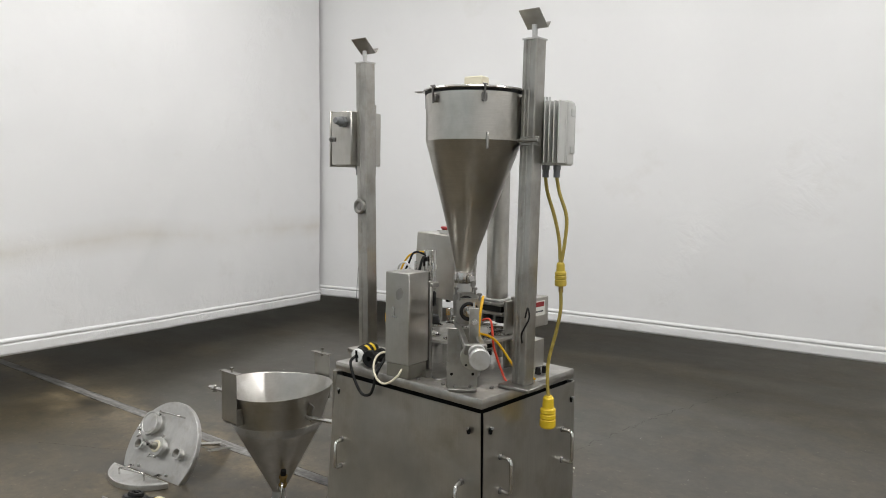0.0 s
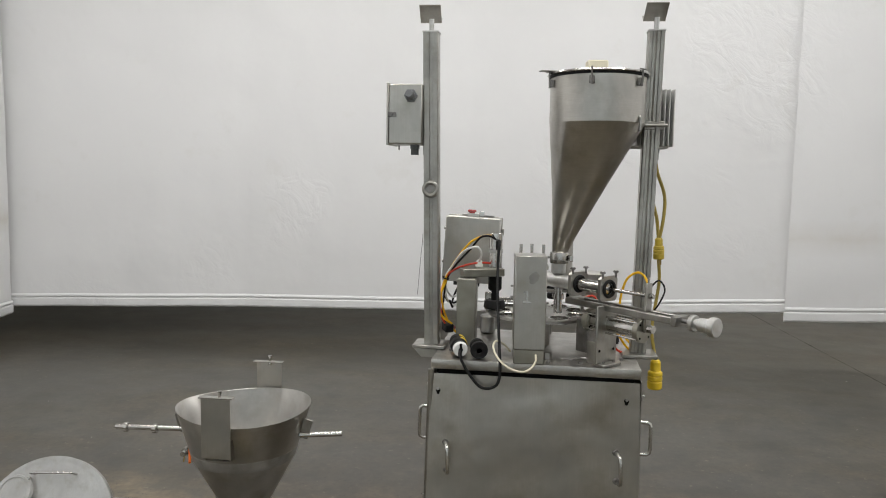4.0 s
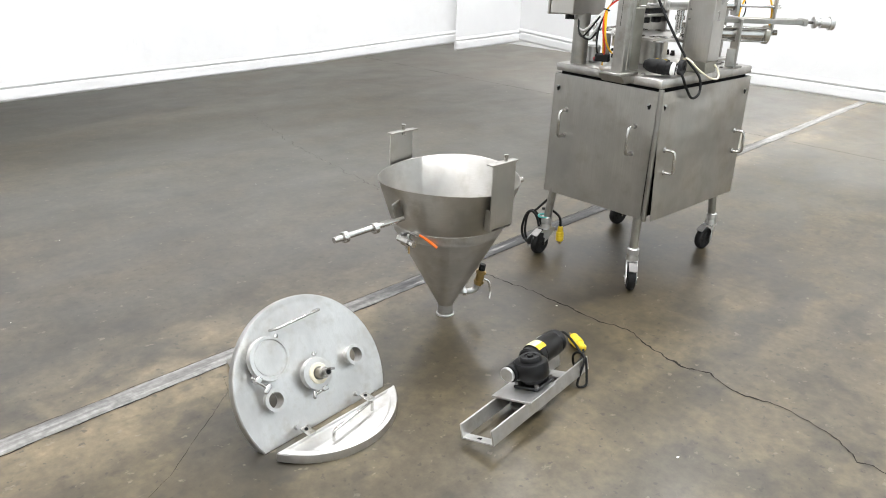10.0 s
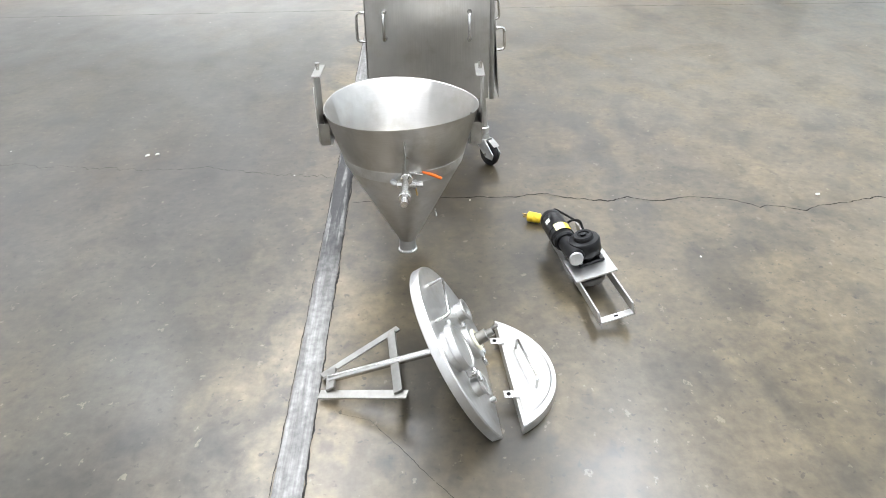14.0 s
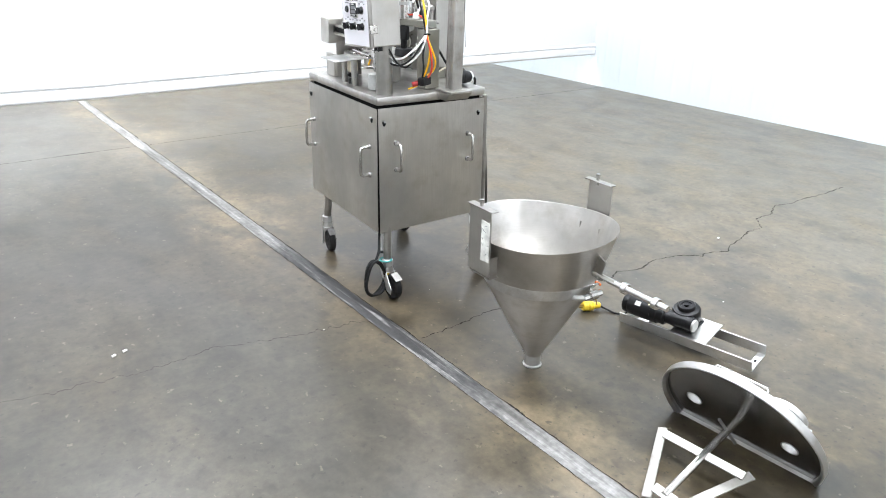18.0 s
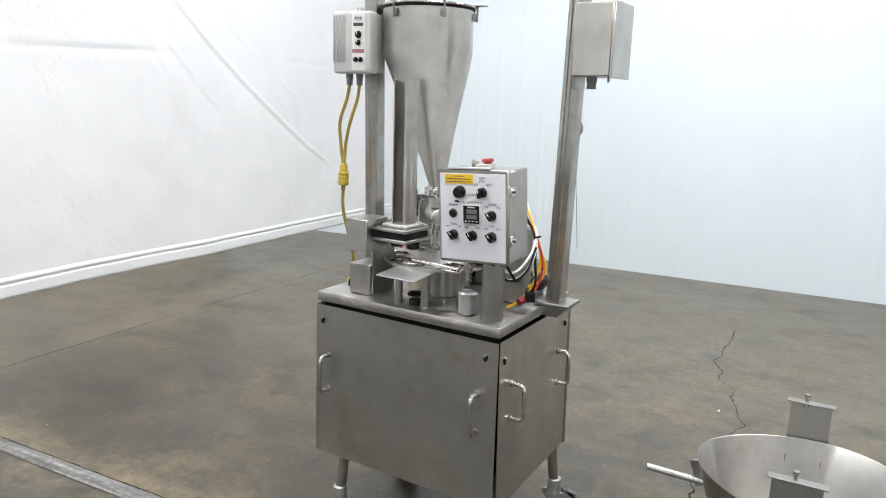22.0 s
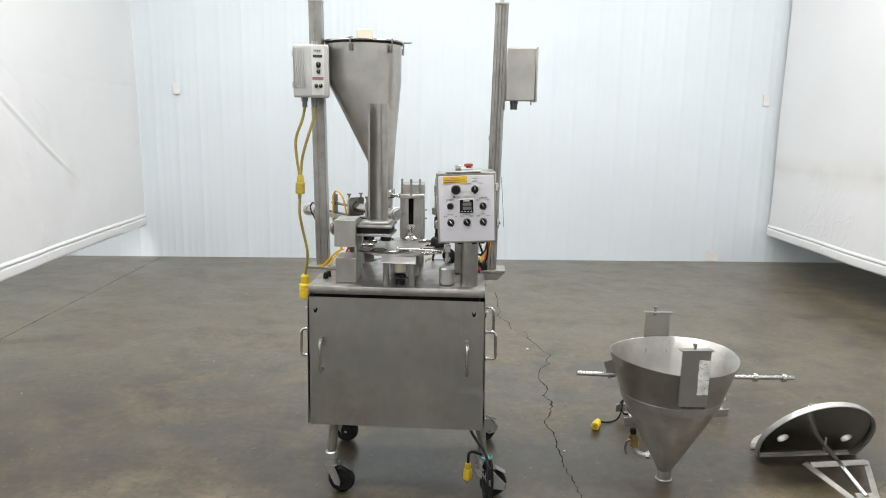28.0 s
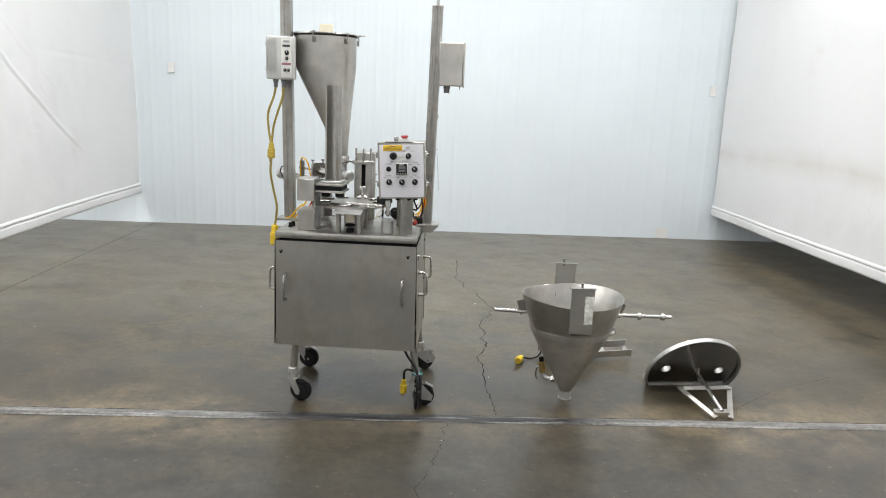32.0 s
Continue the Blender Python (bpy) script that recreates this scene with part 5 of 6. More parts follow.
for k in range(4):
    on_box("key", box((0.018 - 0.012 * k, 0.0845, -0.012), (0.006, 0.001, 0.003)), LABEL_WHITE)
for z in (0.078, -0.066):
    bm = box((-0.121, 0.058, z), (0.010, 0.034, 0.032), bevel=0.002)
    rod((-0.122, 0.052, z), (-0.132, 0.052, z), 0.006, bm, 10)
    on_box("door_clamp", bm, STEEL_BRIGHT)
    on_box("hinge", box((0.120, 0.052, z), (0.012, 0.03, 0.03), bevel=0.003), STEEL)
bm = box((-0.006, 0.0, 0.143), (0.05, 0.036, 0.016), bevel=0.002)
on_box("stop_base", bm, GREY_BOX)
bm = rod((-0.012, -0.005, 0.150), (-0.012, -0.005, 0.160), 0.012, None, 18)
rod((-0.012, -0.005, 0.156), (-0.012, -0.005, 0.166), 0.019, bm, 24, 0.018, 0.003)
on_box("stop_button", bm, RED, "red mushroom stop button")
on_box("stop_bracket", box((0.030, -0.004, 0.150), (0.022, 0.004, 0.022), bevel=0.001), STEEL_BRIGHT)
for x in (-0.06, -0.03, 0.03):
    on_box("cable_gland", rod((x, 0, -0.136), (x, 0, -0.158), 0.011, None, 10), BLACK)


PRINT = plain("grey_print", (0.16, 0.16, 0.17), 0.6)


def lettering(text, x, z, size):
    cu = bpy.data.curves.new("lettering", "FONT")
    cu.body, cu.size, cu.align_x, cu.align_y, cu.extrude = text, size, "CENTER", "CENTER", 0.0003
    ob = bpy.data.objects.new("lettering", cu)
    me = bpy.data.meshes.new_from_object(ob)
    bpy.data.objects.remove(ob)
    bpy.data.curves.remove(cu)
    me.transform(CB @ pose(x, 0.0765, z, 90, 0, 180))
    me.materials.clear()
    me.materials.append(PRINT)
    o = new("lettering", me)
    o.parent = cb
    return o


for text, x, z in (("TABLE", -0.034, 0.116), ("STOP", -0.034, 0.106), ("JOG", -0.014, 0.097), ("RUN", -0.056, 0.097), ("REVERSE", 0.064, 0.034), ("HEATER CONTROL", 0.0, 0.044), ("HEATER", -0.066, 0.040), ("OFF", -0.046, 0.031), ("ON", -0.084, 0.031), ("FILLER", 0.064, -0.024), ("OFF", 0.084, -0.032), ("ON", 0.045, -0.032), ("POWER", 0.0, -0.024), ("OFF", 0.020, -0.032), ("ON", -0.019, -0.032), ("FOIL", -0.064, -0.024), ("OFF", -0.045, -0.032), ("ON", -0.083, -0.032)):
    lettering(text, x, z, 0.0082)

# ---- machine: heat-seal press beside the control box ----
bm = box((-0.268, -0.030, 1.062), (0.074, 0.075, 0.260), bevel=0.004)
press = part("press_column", bm, CAST, machine, "cast press column with a head arm")
part("press_arm", box((-0.215, -0.003, 1.212), (0.165, 0.062, 0.030), (0, 0, 22), 0.003), CAST, press)
bm = rod((-0.167, 0.038, 1.226), (-0.167, 0.038, 1.362), 0.026, None, 24, bevel=0.002)
part("press_cylinder", bm, STEEL_BRIGHT, press, "small upright air cylinder")
part("cylinder_band", rod((-0.167, 0.038, 1.285), (-0.167, 0.038, 1.30), 0.0275, None, 24), STEEL_MATT, press)
bm = rod((-0.167, 0.038, 1.08), (-0.167, 0.038, 1.20), 0.014, None, 16)
box((-0.167, 0.038, 1.165), (0.050, 0.028, 0.06), (0, 0, 22), 0.006, bm)
rod((-0.167, 0.038, 1.066), (-0.167, 0.038, 1.098), 0.043, bm, 28, 0.040, 0.004)
part("seal_head", bm, RUBBER, press, "dark heat-seal head")
part("regulator", rod((-0.228, 0.012, 1.226), (-0.228, 0.012, 1.258), 0.016, None, 20, 0.012, 0.006), LABEL_WHITE, press)
part("sensor", rod((-0.158, 0.004, 1.25), (-0.155, 0.0, 1.30), 0.009, None, 14), STEEL_BRIGHT, press)
part("sensor_boot", rod((-0.155, 0.0, 1.30), (-0.154, -0.003, 1.335), 0.010, None, 12), RUBBER, press)
part("sensor_cord", hose([(-0.154, -0.003, 1.335), (-0.150, -0.025, 1.328), (-0.150, -0.06, 1.24), (-0.143, -0.13, 1.13), (-0.128, -0.225, 1.0), (-0.118, -0.295, 0.93), (-0.118, -0.312, 0.88), (-0.135, -0.315, 0.85), (-0.180, -0.314, 0.845), (-0.225, -0.310, 0.89), (-0.258, -0.300, 0.945), (-0.262, -0.278, 0.962)], 0.0055, None, 8), RUBBER, machine, "black cord looping over the table edge")
part("white_cord", hose([(0.005, -0.290, 0.965), (0.005, -0.310, 0.945), (-0.015, -0.330, 0.922), (-0.045, -0.336, 0.914), (-0.09, -0.325, 0.925), (-0.130, -0.300, 0.955), (-0.145, -0.268, 0.985), (-0.135, -0.235, 0.995), (-0.11, -0.20, 0.975), (-0.09, -0.17, 0.945)], 0.0040, None, 8), CREAM, machine, "white cord looping over the table edge")
# wiring loom from the control box down behind it
for col, pts in ((YELLOW_HOSE, [(-0.182, 0.030, 1.352), (-0.215, 0.012, 1.350), (-0.262, 0.005, 1.326), (-0.315, 0.018, 1.262), (-0.362, 0.035, 1.18), (-0.378, 0.030, 1.11), (-0.362, 0.035, 1.03), (-0.328, 0.055, 0.965), (-0.29, 0.085, 0.938)]),
                 (WHITE, [(-0.228, 0.004, 1.250), (-0.218, -0.020, 1.285), (-0.236, -0.034, 1.312), (-0.288, -0.018, 1.290), (-0.332, 0.020, 1.232), (-0.364, 0.040, 1.18), (-0.368, 0.070, 1.11), (-0.350, 0.120, 1.06), (-0.322, 0.170, 1.055), (-0.302, 0.200, 1.10)]),
                 (RED_HOSE, [(-0.178, 0.030, 1.243), (-0.232, 0.004, 1.246), (-0.290, 0.006, 1.232), (-0.340, 0.025, 1.205), (-0.366, 0.038, 1.17), (-0.384, 0.028, 1.10), (-0.374, 0.018, 1.03), (-0.356, 0.030, 0.985)]),
                 (YELLOW_HOSE, [(-0.360, 0.036, 1.17), (-0.384, 0.016, 1.10), (-0.386, 0.006, 1.06), (-0.366, 0.004, 1.025), (-0.330, 0.010, 1.0)]),
                 (RUBBER, [(-0.160, 0.020, 1.335), (-0.190, 0.0, 1.352), (-0.225, 0.0, 1.345), (-0.262, 0.012, 1.30), (-0.320, 0.028, 1.235), (-0.358, 0.040, 1.175), (-0.372, 0.060, 1.10), (-0.376, 0.060, 1.03), (-0.352, 0.060, 0.962)]),
                 (RUBBER, [(-0.31, 0.25, 1.125), (-0.322, 0.215, 1.075), (-0.350, 0.165, 1.055), (-0.372, 0.115, 1.085), (-0.372, 0.060, 1.15)]),
                 (RUBBER, [(-0.330, 0.21, 1.13), (-0.352, 0.18, 1.07), (-0.346, 0.13, 1.045), (-0.352, 0.085, 1.08)]),
                 (WHITE, [(-0.320, 0.22, 1.13), (-0.336, 0.20, 1.09), (-0.352, 0.15, 1.085), (-0.368, 0.09, 1.13), (-0.364, 0.045, 1.175)])):
    part("wire", hose(pts, 0.0042, None, 7), col, machine, "thin loose wire or air hose")
part("cable_tie", ring((-0.363, 0.036, 1.178), (-0.356, 0.034, 1.2), 0.012, 0.003), RUBBER, machine)
part("valve_block", box((-0.352, 0.040, 0.980), (0.034, 0.062, 0.034), (0, 0, 24), 0.004), RUBBER, machine, "small air valve block")
part("red_fitting", rod((-0.342, 0.066, 0.972), (-0.336, 0.092, 0.966), 0.011, None, 12), RED, machine)
for x, y in ((0.318, 0.150), (0.312, 0.115)):
    part("rubber_foot", rod((x, y, 0.93), (x, y, 0.954), 0.012, None, 14, 0.009), RUBBER, machine)
part("air_hose", hose([(0.255, 0.080, 1.045), (0.285, 0.062, 1.03), (0.325, 0.030, 0.99), (0.358, 0.002, 0.956), (0.385, -0.012, 0.949)], 0.0042, None, 8), YELLOW_HOSE, machine, "thin yellow air hose")
for x, y in ((0.31, -0.16), (0.33, -0.10), (0.16, -0.24), (0.05, -0.25), (-0.31, -0.15)):
    part("table_bolt", rod((x, y, 0.93), (x, y, 0.937), 0.008, None, 6), STEEL_DARK, machine)
bm = hose([(0.09, -0.22, 0.94), (0.13, -0.235, 0.942), (0.16, -0.20, 0.942), (0.20, -0.215, 0.942)], 0.0035, None, 6)
part("pin_chain", bm, STEEL_DARK, machine, "short keeper chain on the table")
part("hex_fitting", rod((0.045, -0.20, 0.93), (0.045, -0.20, 0.955), 0.018, None, 6, 0.014), STEEL, machine)

# twist-lock connector lying on the table
conn = thing("cord_connector", MACHINE @ pose(-0.262, -0.262, 0.964), "black twist-lock connector with yellow stripes and a white cap", "connector")
AIM = along((0, 0, 0), (-0.08, 0.3, 0.02))
part("shell", lathe([(0, 0.004), (0.024, 0.004), (0.027, 0.012), (0.026, 0.030), (0.030, 0.034), (0.031, 0.060), (0.028, 0.064), (0.030, 0.068), (0.030, 0.092), (0.026, 0.110), (0.016, 0.128), (0, 0.130)], AIM, None, 24), RUBBER, conn)
part("cap", lathe([(0, -0.006), (0.022, -0.006), (0.026, -0.001), (0.027, 0.008), (0.024, 0.011), (0, 0.011)], AIM, None, 24), WHITE, conn, "white plastic cap")
part("cap_slot", merge(bmesh.new(), box((0, 0, -0.0062), (0.009, 0.046, 0.003)), AIM), GAP_SHADE, conn)
part("cap_slot", merge(bmesh.new(), box((0, 0, -0.0070), (0.016, 0.010, 0.003)), AIM), GAP_SHADE, conn)
for k in (0.046, 0.080):
    bm = bmesh.new()
    for j in range(5):
        a = radians(48 + 14 * j)
        merge(bm, box((0.0312 * math.cos(a), 0.0312 * math.sin(a), k), (0.0082, 0.0014, 0.013), (0, 0, math.degrees(a) - 90)), AIM @ pose(0, 0, 0, 0, 0, 60))
    part("stripe", bm, YELLOW, conn)
rub = thing("rubber_sleeve", MACHINE @ pose(-0.195, -0.262, 0.964), "worn black rubber plug cover lying on the table", "plug cover")
AIM = along((0, 0, 0), (-0.06, 0.3, 0.0))
part("sleeve", lathe([(0.010, -0.004), (0.030, -0.004), (0.032, 0.002), (0.031, 0.016), (0.016, 0.022), (0.014, 0.060), (0.026, 0.066), (0.027, 0.080), (0, 0.082)], AIM, None, 24), RUBBER, rub)

# coiled power cord hung on a leg
cordt = thing("power_cord", MACHINE @ pose(-0.40, 0.262, 0.0), "coiled black power cord tied to a leg, with a yellow plug", "power cord")
bm = bmesh.new()
coil = []
for k in range(60):
    a = 2 * math.pi * k / 20 + 0.4
    r = 0.074 + 0.006 * math.sin(k * 0.9)
    coil.append((0.012 * math.sin(a * 0.31) - 0.18 * 0.7 * r * math.cos(a), 0.060 + 0.72 * r * math.cos(a), 0.105 + r * 1.15 * math.sin(a)))
part("coil", hose(coil, 0.0062, bm, 8, 2), RUBBER, cordt)
part("riser", hose([(0.0, 0.06, 0.19), (0.02, 0.03, 0.23), (0.07, 0.0, 0.29), (0.10, -0.03, 0.36)], 0.0062, None, 8), RUBBER, cordt)
part("tie", ring((0.01, 0.0, 0.185), (0.01, 0.0, 0.4), 0.026, 0.004), TEAL, cordt, "teal tie round the leg")
plug("plug", (0.085, -0.052, 0.128), (0.02, 0.0, -1), cordt, "", 0.95)
part("plug_lead", hose([(0.03, 0.03, 0.21), (0.062, 0.0, 0.205), (0.082, -0.042, 0.175), (0.085, -0.052, 0.125)], 0.0062, None, 8), RUBBER, cordt)

# ---- the loose conical hopper on the floor ----
CONE = pose(-2.818, 2.354, 0, 0, 0, -2.2)
cone = thing("conical_hopper", CONE, "dull stainless conical hopper standing on its outlet", "hopper")
prof = [(0.0315, 0.048), (0.034, 0.052), (0.036, 0.058), (0.209, 0.385), (0.216, 0.398), (0.219, 0.412), (0.274, 0.600), (0.2745, 0.6015), (0.2722, 0.600), (0.215, 0.412), (0.206, 0.392), (0.030, 0.060), (0.028, 0.048), (0.0315, 0.048)]
bm = lathe(prof, None, None, 72)
for v in bm.verts:
    if v.co.z > 0.55:
        a = math.atan2(v.co.y, v.co.x)
        v.co.z += (v.co.z - 0.55) / 0.05 * 0.009 * math.sin(2 * a + 0.6)
        v.co.x *= 1 + 0.012 * math.cos(2 * a)
part("cone_body", bm, STEEL_CONE_LOOSE, cone, "rolled sheet cone with a flared rim band")
part("outlet_ferrule", lathe([(0.029, 0.0), (0.037, 0.0), (0.038, 0.003), (0.037, 0.006), (0.0325, 0.008), (0.0320, 0.050), (0.029, 0.050), (0.029, 0.0)], None, None, 40), STEEL_MATT, cone, "short bright outlet ferrule")
part("weld_band", lathe([(0.2110, 0.388), (0.2160, 0.396), (0.2200, 0.412), (0.2256, 0.4325), (0.2250, 0.4335), (0.2190, 0.414)], None, None, 72), STEEL_MATT, cone, "ground weld band below the rim")
for s, y in ((1, 0.292), (-1, -0.282)):
    tab = part("hanger_plate", box((0.004 * s, y, 0.596), (0.118, 0.005, 0.240), bevel=0.001), STEEL_PANEL, cone, "upright hanging plate welded to the rim")
    part("top_flange", box((0.004 * s, y - s * 0.008, 0.717), (0.136, 0.030, 0.005), bevel=0.001), STEEL, tab)
    bm = rod((0.01, y - s * 0.006, 0.70), (0.01, y - s * 0.006, 0.742), 0.006, None, 12)
    rod((0.01, y - s * 0.006, 0.734), (0.01, y - s * 0.006, 0.744), 0.0085, bm, 6)
    part("screw", bm, STEEL_BRIGHT, tab)
    bm = box((-0.05, y - s * 0.020, 0.505), (0.004, 0.036, 0.08), bevel=0.001)
    box((0.05, y - s * 0.020, 0.505), (0.004, 0.036, 0.08), bevel=0.001, bm=bm)
    box((0, y - s * 0.024, 0.466), (0.104, 0.042, 0.004), bevel=0.001, bm=bm)
    part("bracket", bm, STEEL, tab)
torn = random.Random(8)
edge = [(-0.022, -0.073 + 0.146 * k / 16) for k in range(17)] + [(-0.010, 0.073), (0.008, 0.0745)] + [(0.022, 0.073 - 0.146 * k / 16) for k in range(17)] + [(0.006, -0.073), (-0.010, -0.0715)]
edge = [(x + torn.uniform(-0.0022, 0.0012), z + torn.uniform(-0.001, 0.001)) for x, z in edge]
part("sticker", prism(edge, -0.001, 0.001, pose(-0.030, 0.2965, 0.604, 90)), LABEL_TORN, cone, "torn and scuffed white paper sticker")
bm = bmesh.new()
for x, z, w, a in ((0.008, 0.040, 0.022, -28), (0.013, 0.008, 0.014, -50), (0.014, -0.012, 0.016, -38), (-0.008, -0.045, 0.012, 60), (-0.016, -0.010, 0.008, 20), (-0.004, 0.058, 0.012, 10)):
    box((-0.030 + x, 0.2979, 0.604 + z), (w, 0.0006, 0.0016), (0, a, 0), 0, bm)
part("scratch_mark", bm, GREY_PLASTIC, cone, "dark scratches in the sticker")
for s, x1, cols in ((-1, -0.562, (-0.515, -0.385)), (1, 0.424, ())):
    r = part("side_rod", rod((s * 0.247, -0.022, 0.492), (x1, -0.03 if s < 0 else -0.008, 0.488 if s < 0 else 0.503), 0.011, None, 16, bevel=0.001), STEEL_BRIGHT, cone, "round steel bar through a welded ear")
    part("ear", box((s * 0.272, -0.02, 0.520), (0.040, 0.006, 0.085), (0, s * 17, 0), 0.003), STEEL, r)
    for c in cols:
        part("collar", rod((c - 0.010, -0.029, 0.488), (c + 0.010, -0.029, 0.488), 0.020, None, 16, bevel=0.002), STEEL_BRIGHT, r)
v = part("ball_valve", hose([(-0.195, 0.03, 0.395), (-0.225, 0.025, 0.398), (-0.240, 0.010, 0.400), (-0.242, -0.02, 0.400)], 0.010, None, 12), STEEL_MATT, cone, "small ball valve with an orange lever")
bm = rod((-0.242, 0.012, 0.400), (-0.242, -0.075, 0.400), 0.012, None, 8)
rod((-0.242, -0.018, 0.400), (-0.242, -0.052, 0.400), 0.018, bm, 12)
rod((-0.238, -0.034, 0.405), (-0.232, -0.034, 0.428), 0.006, bm, 8)
part("valve_body", bm, STEEL_BRIGHT, v)
bm = box((-0.222, -0.052, 0.430), (0.012, 0.050, 0.004), (0, 0, -12), 0.001)
part("lever_bar", bm, STEEL_BRIGHT, v)
part("lever", hose([(-0.212, -0.072, 0.430), (-0.205, -0.086, 0.424), (-0.182, -0.136, 0.392)], 0.0055, None, 8, 2), ORANGE, v, "orange vinyl lever")
part("valve_pin", rod((-0.245, -0.05, 0.39), (-0.248, -0.055, 0.36), 0.003, None, 6), BRASS, v)
v = part("drain_valve", hose([(0.050, -0.030, 0.100), (0.086, -0.046, 0.094), (0.112, -0.060, 0.102), (0.122, -0.066, 0.128)], 0.0125, None, 12), STEEL_MATT, cone, "bent outlet pipe with a small drain valve")
part("pipe_nut", rod((0.060, -0.035, 0.098), (0.074, -0.041, 0.096), 0.018, None, 6), STEEL_BRIGHT, v)
bm = rod((0.121, -0.066, 0.122), (0.132, -0.072, 0.186), 0.017, None, 12)
rod((0.122, -0.067, 0.128), (0.124, -0.068, 0.140), 0.021, bm, 6)
rod((0.130, -0.071, 0.170), (0.132, -0.072, 0.182), 0.021, bm, 6)
part("valve_body", bm, BRASS, v, "dull brass valve body")
part("valve_cap", rod((0.132, -0.072, 0.186), (0.136, -0.074, 0.212), 0.014, None, 8), RUBBER, v)
part("lever", hose([(0.136, -0.082, 0.150), (0.152, -0.096, 0.136), (0.156, -0.106, 0.095), (0.146, -0.112, 0.066)], 0.0058, None, 8), STEEL_BRIGHT, v, "bent steel lever")

# ---- the leaning tank lid with its agitator shaft ----
LEAN_DEG = 29.5
LID = pose(-3.6025, 2.106, 0.0, 0, 0, 3.6) @ pose(0, 0, 0, -LEAN_DEG, 0, 0)
# lid axes: x along the cut edge, z up the plate, -y out of the front face
lid = thing("tank_lid", LID, "round steel tank lid with a cut edge, leaning on its agitator", "lid")
R_L, CH = 0.281, 0.134
a_end = math.asin(CH / R_L)
arc = [(R_L * math.cos(a), CH + R_L * math.sin(a)) for a in (-a_end + (math.pi + 2 * a_end) * k / 60 for k in range(61))]


def lid_plate(outline, bm=None):
    """A dished plate with a turned-back rim: front face at y = 0, rim running back."""
    bm = bm or bmesh.new()
    cx = sum(p[0] for p in outline) / len(outline)
    cz = sum(p[1] for p in outline) / len(outline)
    loops = []
    for f, y in ((0.95, 0.022), (0.985, 0.030), (1.0, 0.028), (1.0, 0.004), (0.988, 0.0), (0.93, 0.0), (0.89, 0.0015), (0.84, 0.002)):
        loops.append([bm.verts.new((cx + (x - cx) * f, y, cz + (z - cz) * f)) for x, z in outline])
    n = len(outline)
    for a, b in zip(loops, loops[1:]):
        for k in range(n):
            bm.faces.new((a[k], a[(k + 1) % n], b[(k + 1) % n], b[k]))
    back = [bm.verts.new((v.co.x, 0.009, v.co.z)) for v in loops[0]]
    for k in range(n):
        bm.faces.new((loops[0][k], back[k], back[(k + 1) % n], loops[0][(k + 1) % n]))
    return bm, loops[-1], back


bm, inner, back = lid_plate(arc)
PORTS = [(-0.137, 0.262, 0.001), (-0.165, 0.138, 0.026), (0.165, 0.152, 0.026), (0.0, 0.165, 0.024)]


def plate_with_holes(bm, loop, holes, y):
    """Fills a loop, leaving round holes; gives back the hole loops."""
    n = len(loop)
    edges = []
    for k in range(n):
        e = bm.edges.get((loop[k], loop[(k + 1) % n])) or bm.edges.new((loop[k], loop[(k + 1) % n]))
        edges.append(e)
    rings = []
    for hx, hz, r in holes:
        hv = [bm.verts.new((hx + r * math.cos(2 * math.pi * k / 24), y, hz + r * math.sin(2 * math.pi * k / 24))) for k in range(24)]
        edges += [bm.edges.new((hv[k], hv[(k + 1) % 24])) for k in range(24)]
        rings.append(hv)
    made = bmesh.ops.triangle_fill(bm, edges=edges, use_beauty=True)["geom"]
    bad = [f for f in made if isinstance(f, bmesh.types.BMFace) and any(math.hypot(f.calc_center_median().x - hx, f.calc_center_median().z - hz) < r * 0.95 for hx, hz, r in holes)]
    bmesh.ops.delete(bm, geom=bad, context="FACES_ONLY")
    return rings


HOLES = [PORTS[1], PORTS[2]]
r1 = plate_with_holes(bm, inner, HOLES, 0.002)
r2 = plate_with_holes(bm, back, HOLES, 0.009)
for a, b in zip(r1, r2):
    for k in range(24):
        bm.faces.new((a[k], a[(k + 1) % 24], b[(k + 1) % 24], b[k]))
# the back face gets the steel with the floor reflection coloured in
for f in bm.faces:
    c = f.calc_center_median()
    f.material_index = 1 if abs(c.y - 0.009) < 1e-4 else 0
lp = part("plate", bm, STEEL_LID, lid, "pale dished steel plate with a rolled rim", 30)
lp.data.materials.append(STEEL_DARK_REFLECTION)
for hx, hz, r in HOLES:
    part("ferrule", lathe([(0.025, -0.004), (0.029, -0.004), (0.029, 0.026), (0.036, 0.030), (0.036, 0.036), (0.025, 0.036), (0.025, -0.004)], along((hx, 0.006, hz), (hx, -1, hz)), None, 32), STEEL_LID, lid, "short open pipe ferrule")
px, pz = -0.137, 0.262
port = part("inspection_port", lathe([(0, 0.039), (0.052, 0.039), (0.054, 0.037), (0.058, 0.037), (0.060, 0.041), (0.068, 0.041), (0.070, 0.030), (0.070, 0.022), (0.060, 0.018), (0.060, -0.001), (0, -0.001)], along((px, 0.006, pz), (px, -1, pz)), None, 44), STEEL_LID, lid, "round capped inspection port", 20)
bm = bmesh.new()
box((px - 0.036, -0.028, pz - 0.068), (0.020, 0.026, 0.022), (0, 30, 0), 0.003, bm)
rod((px - 0.056, -0.030, pz - 0.060), (px - 0.008, -0.030, pz - 0.086), 0.005, bm, 10)
box((px - 0.004, -0.034, pz - 0.092), (0.016, 0.012, 0.034), (0, 30, 0), 0.004, bm)
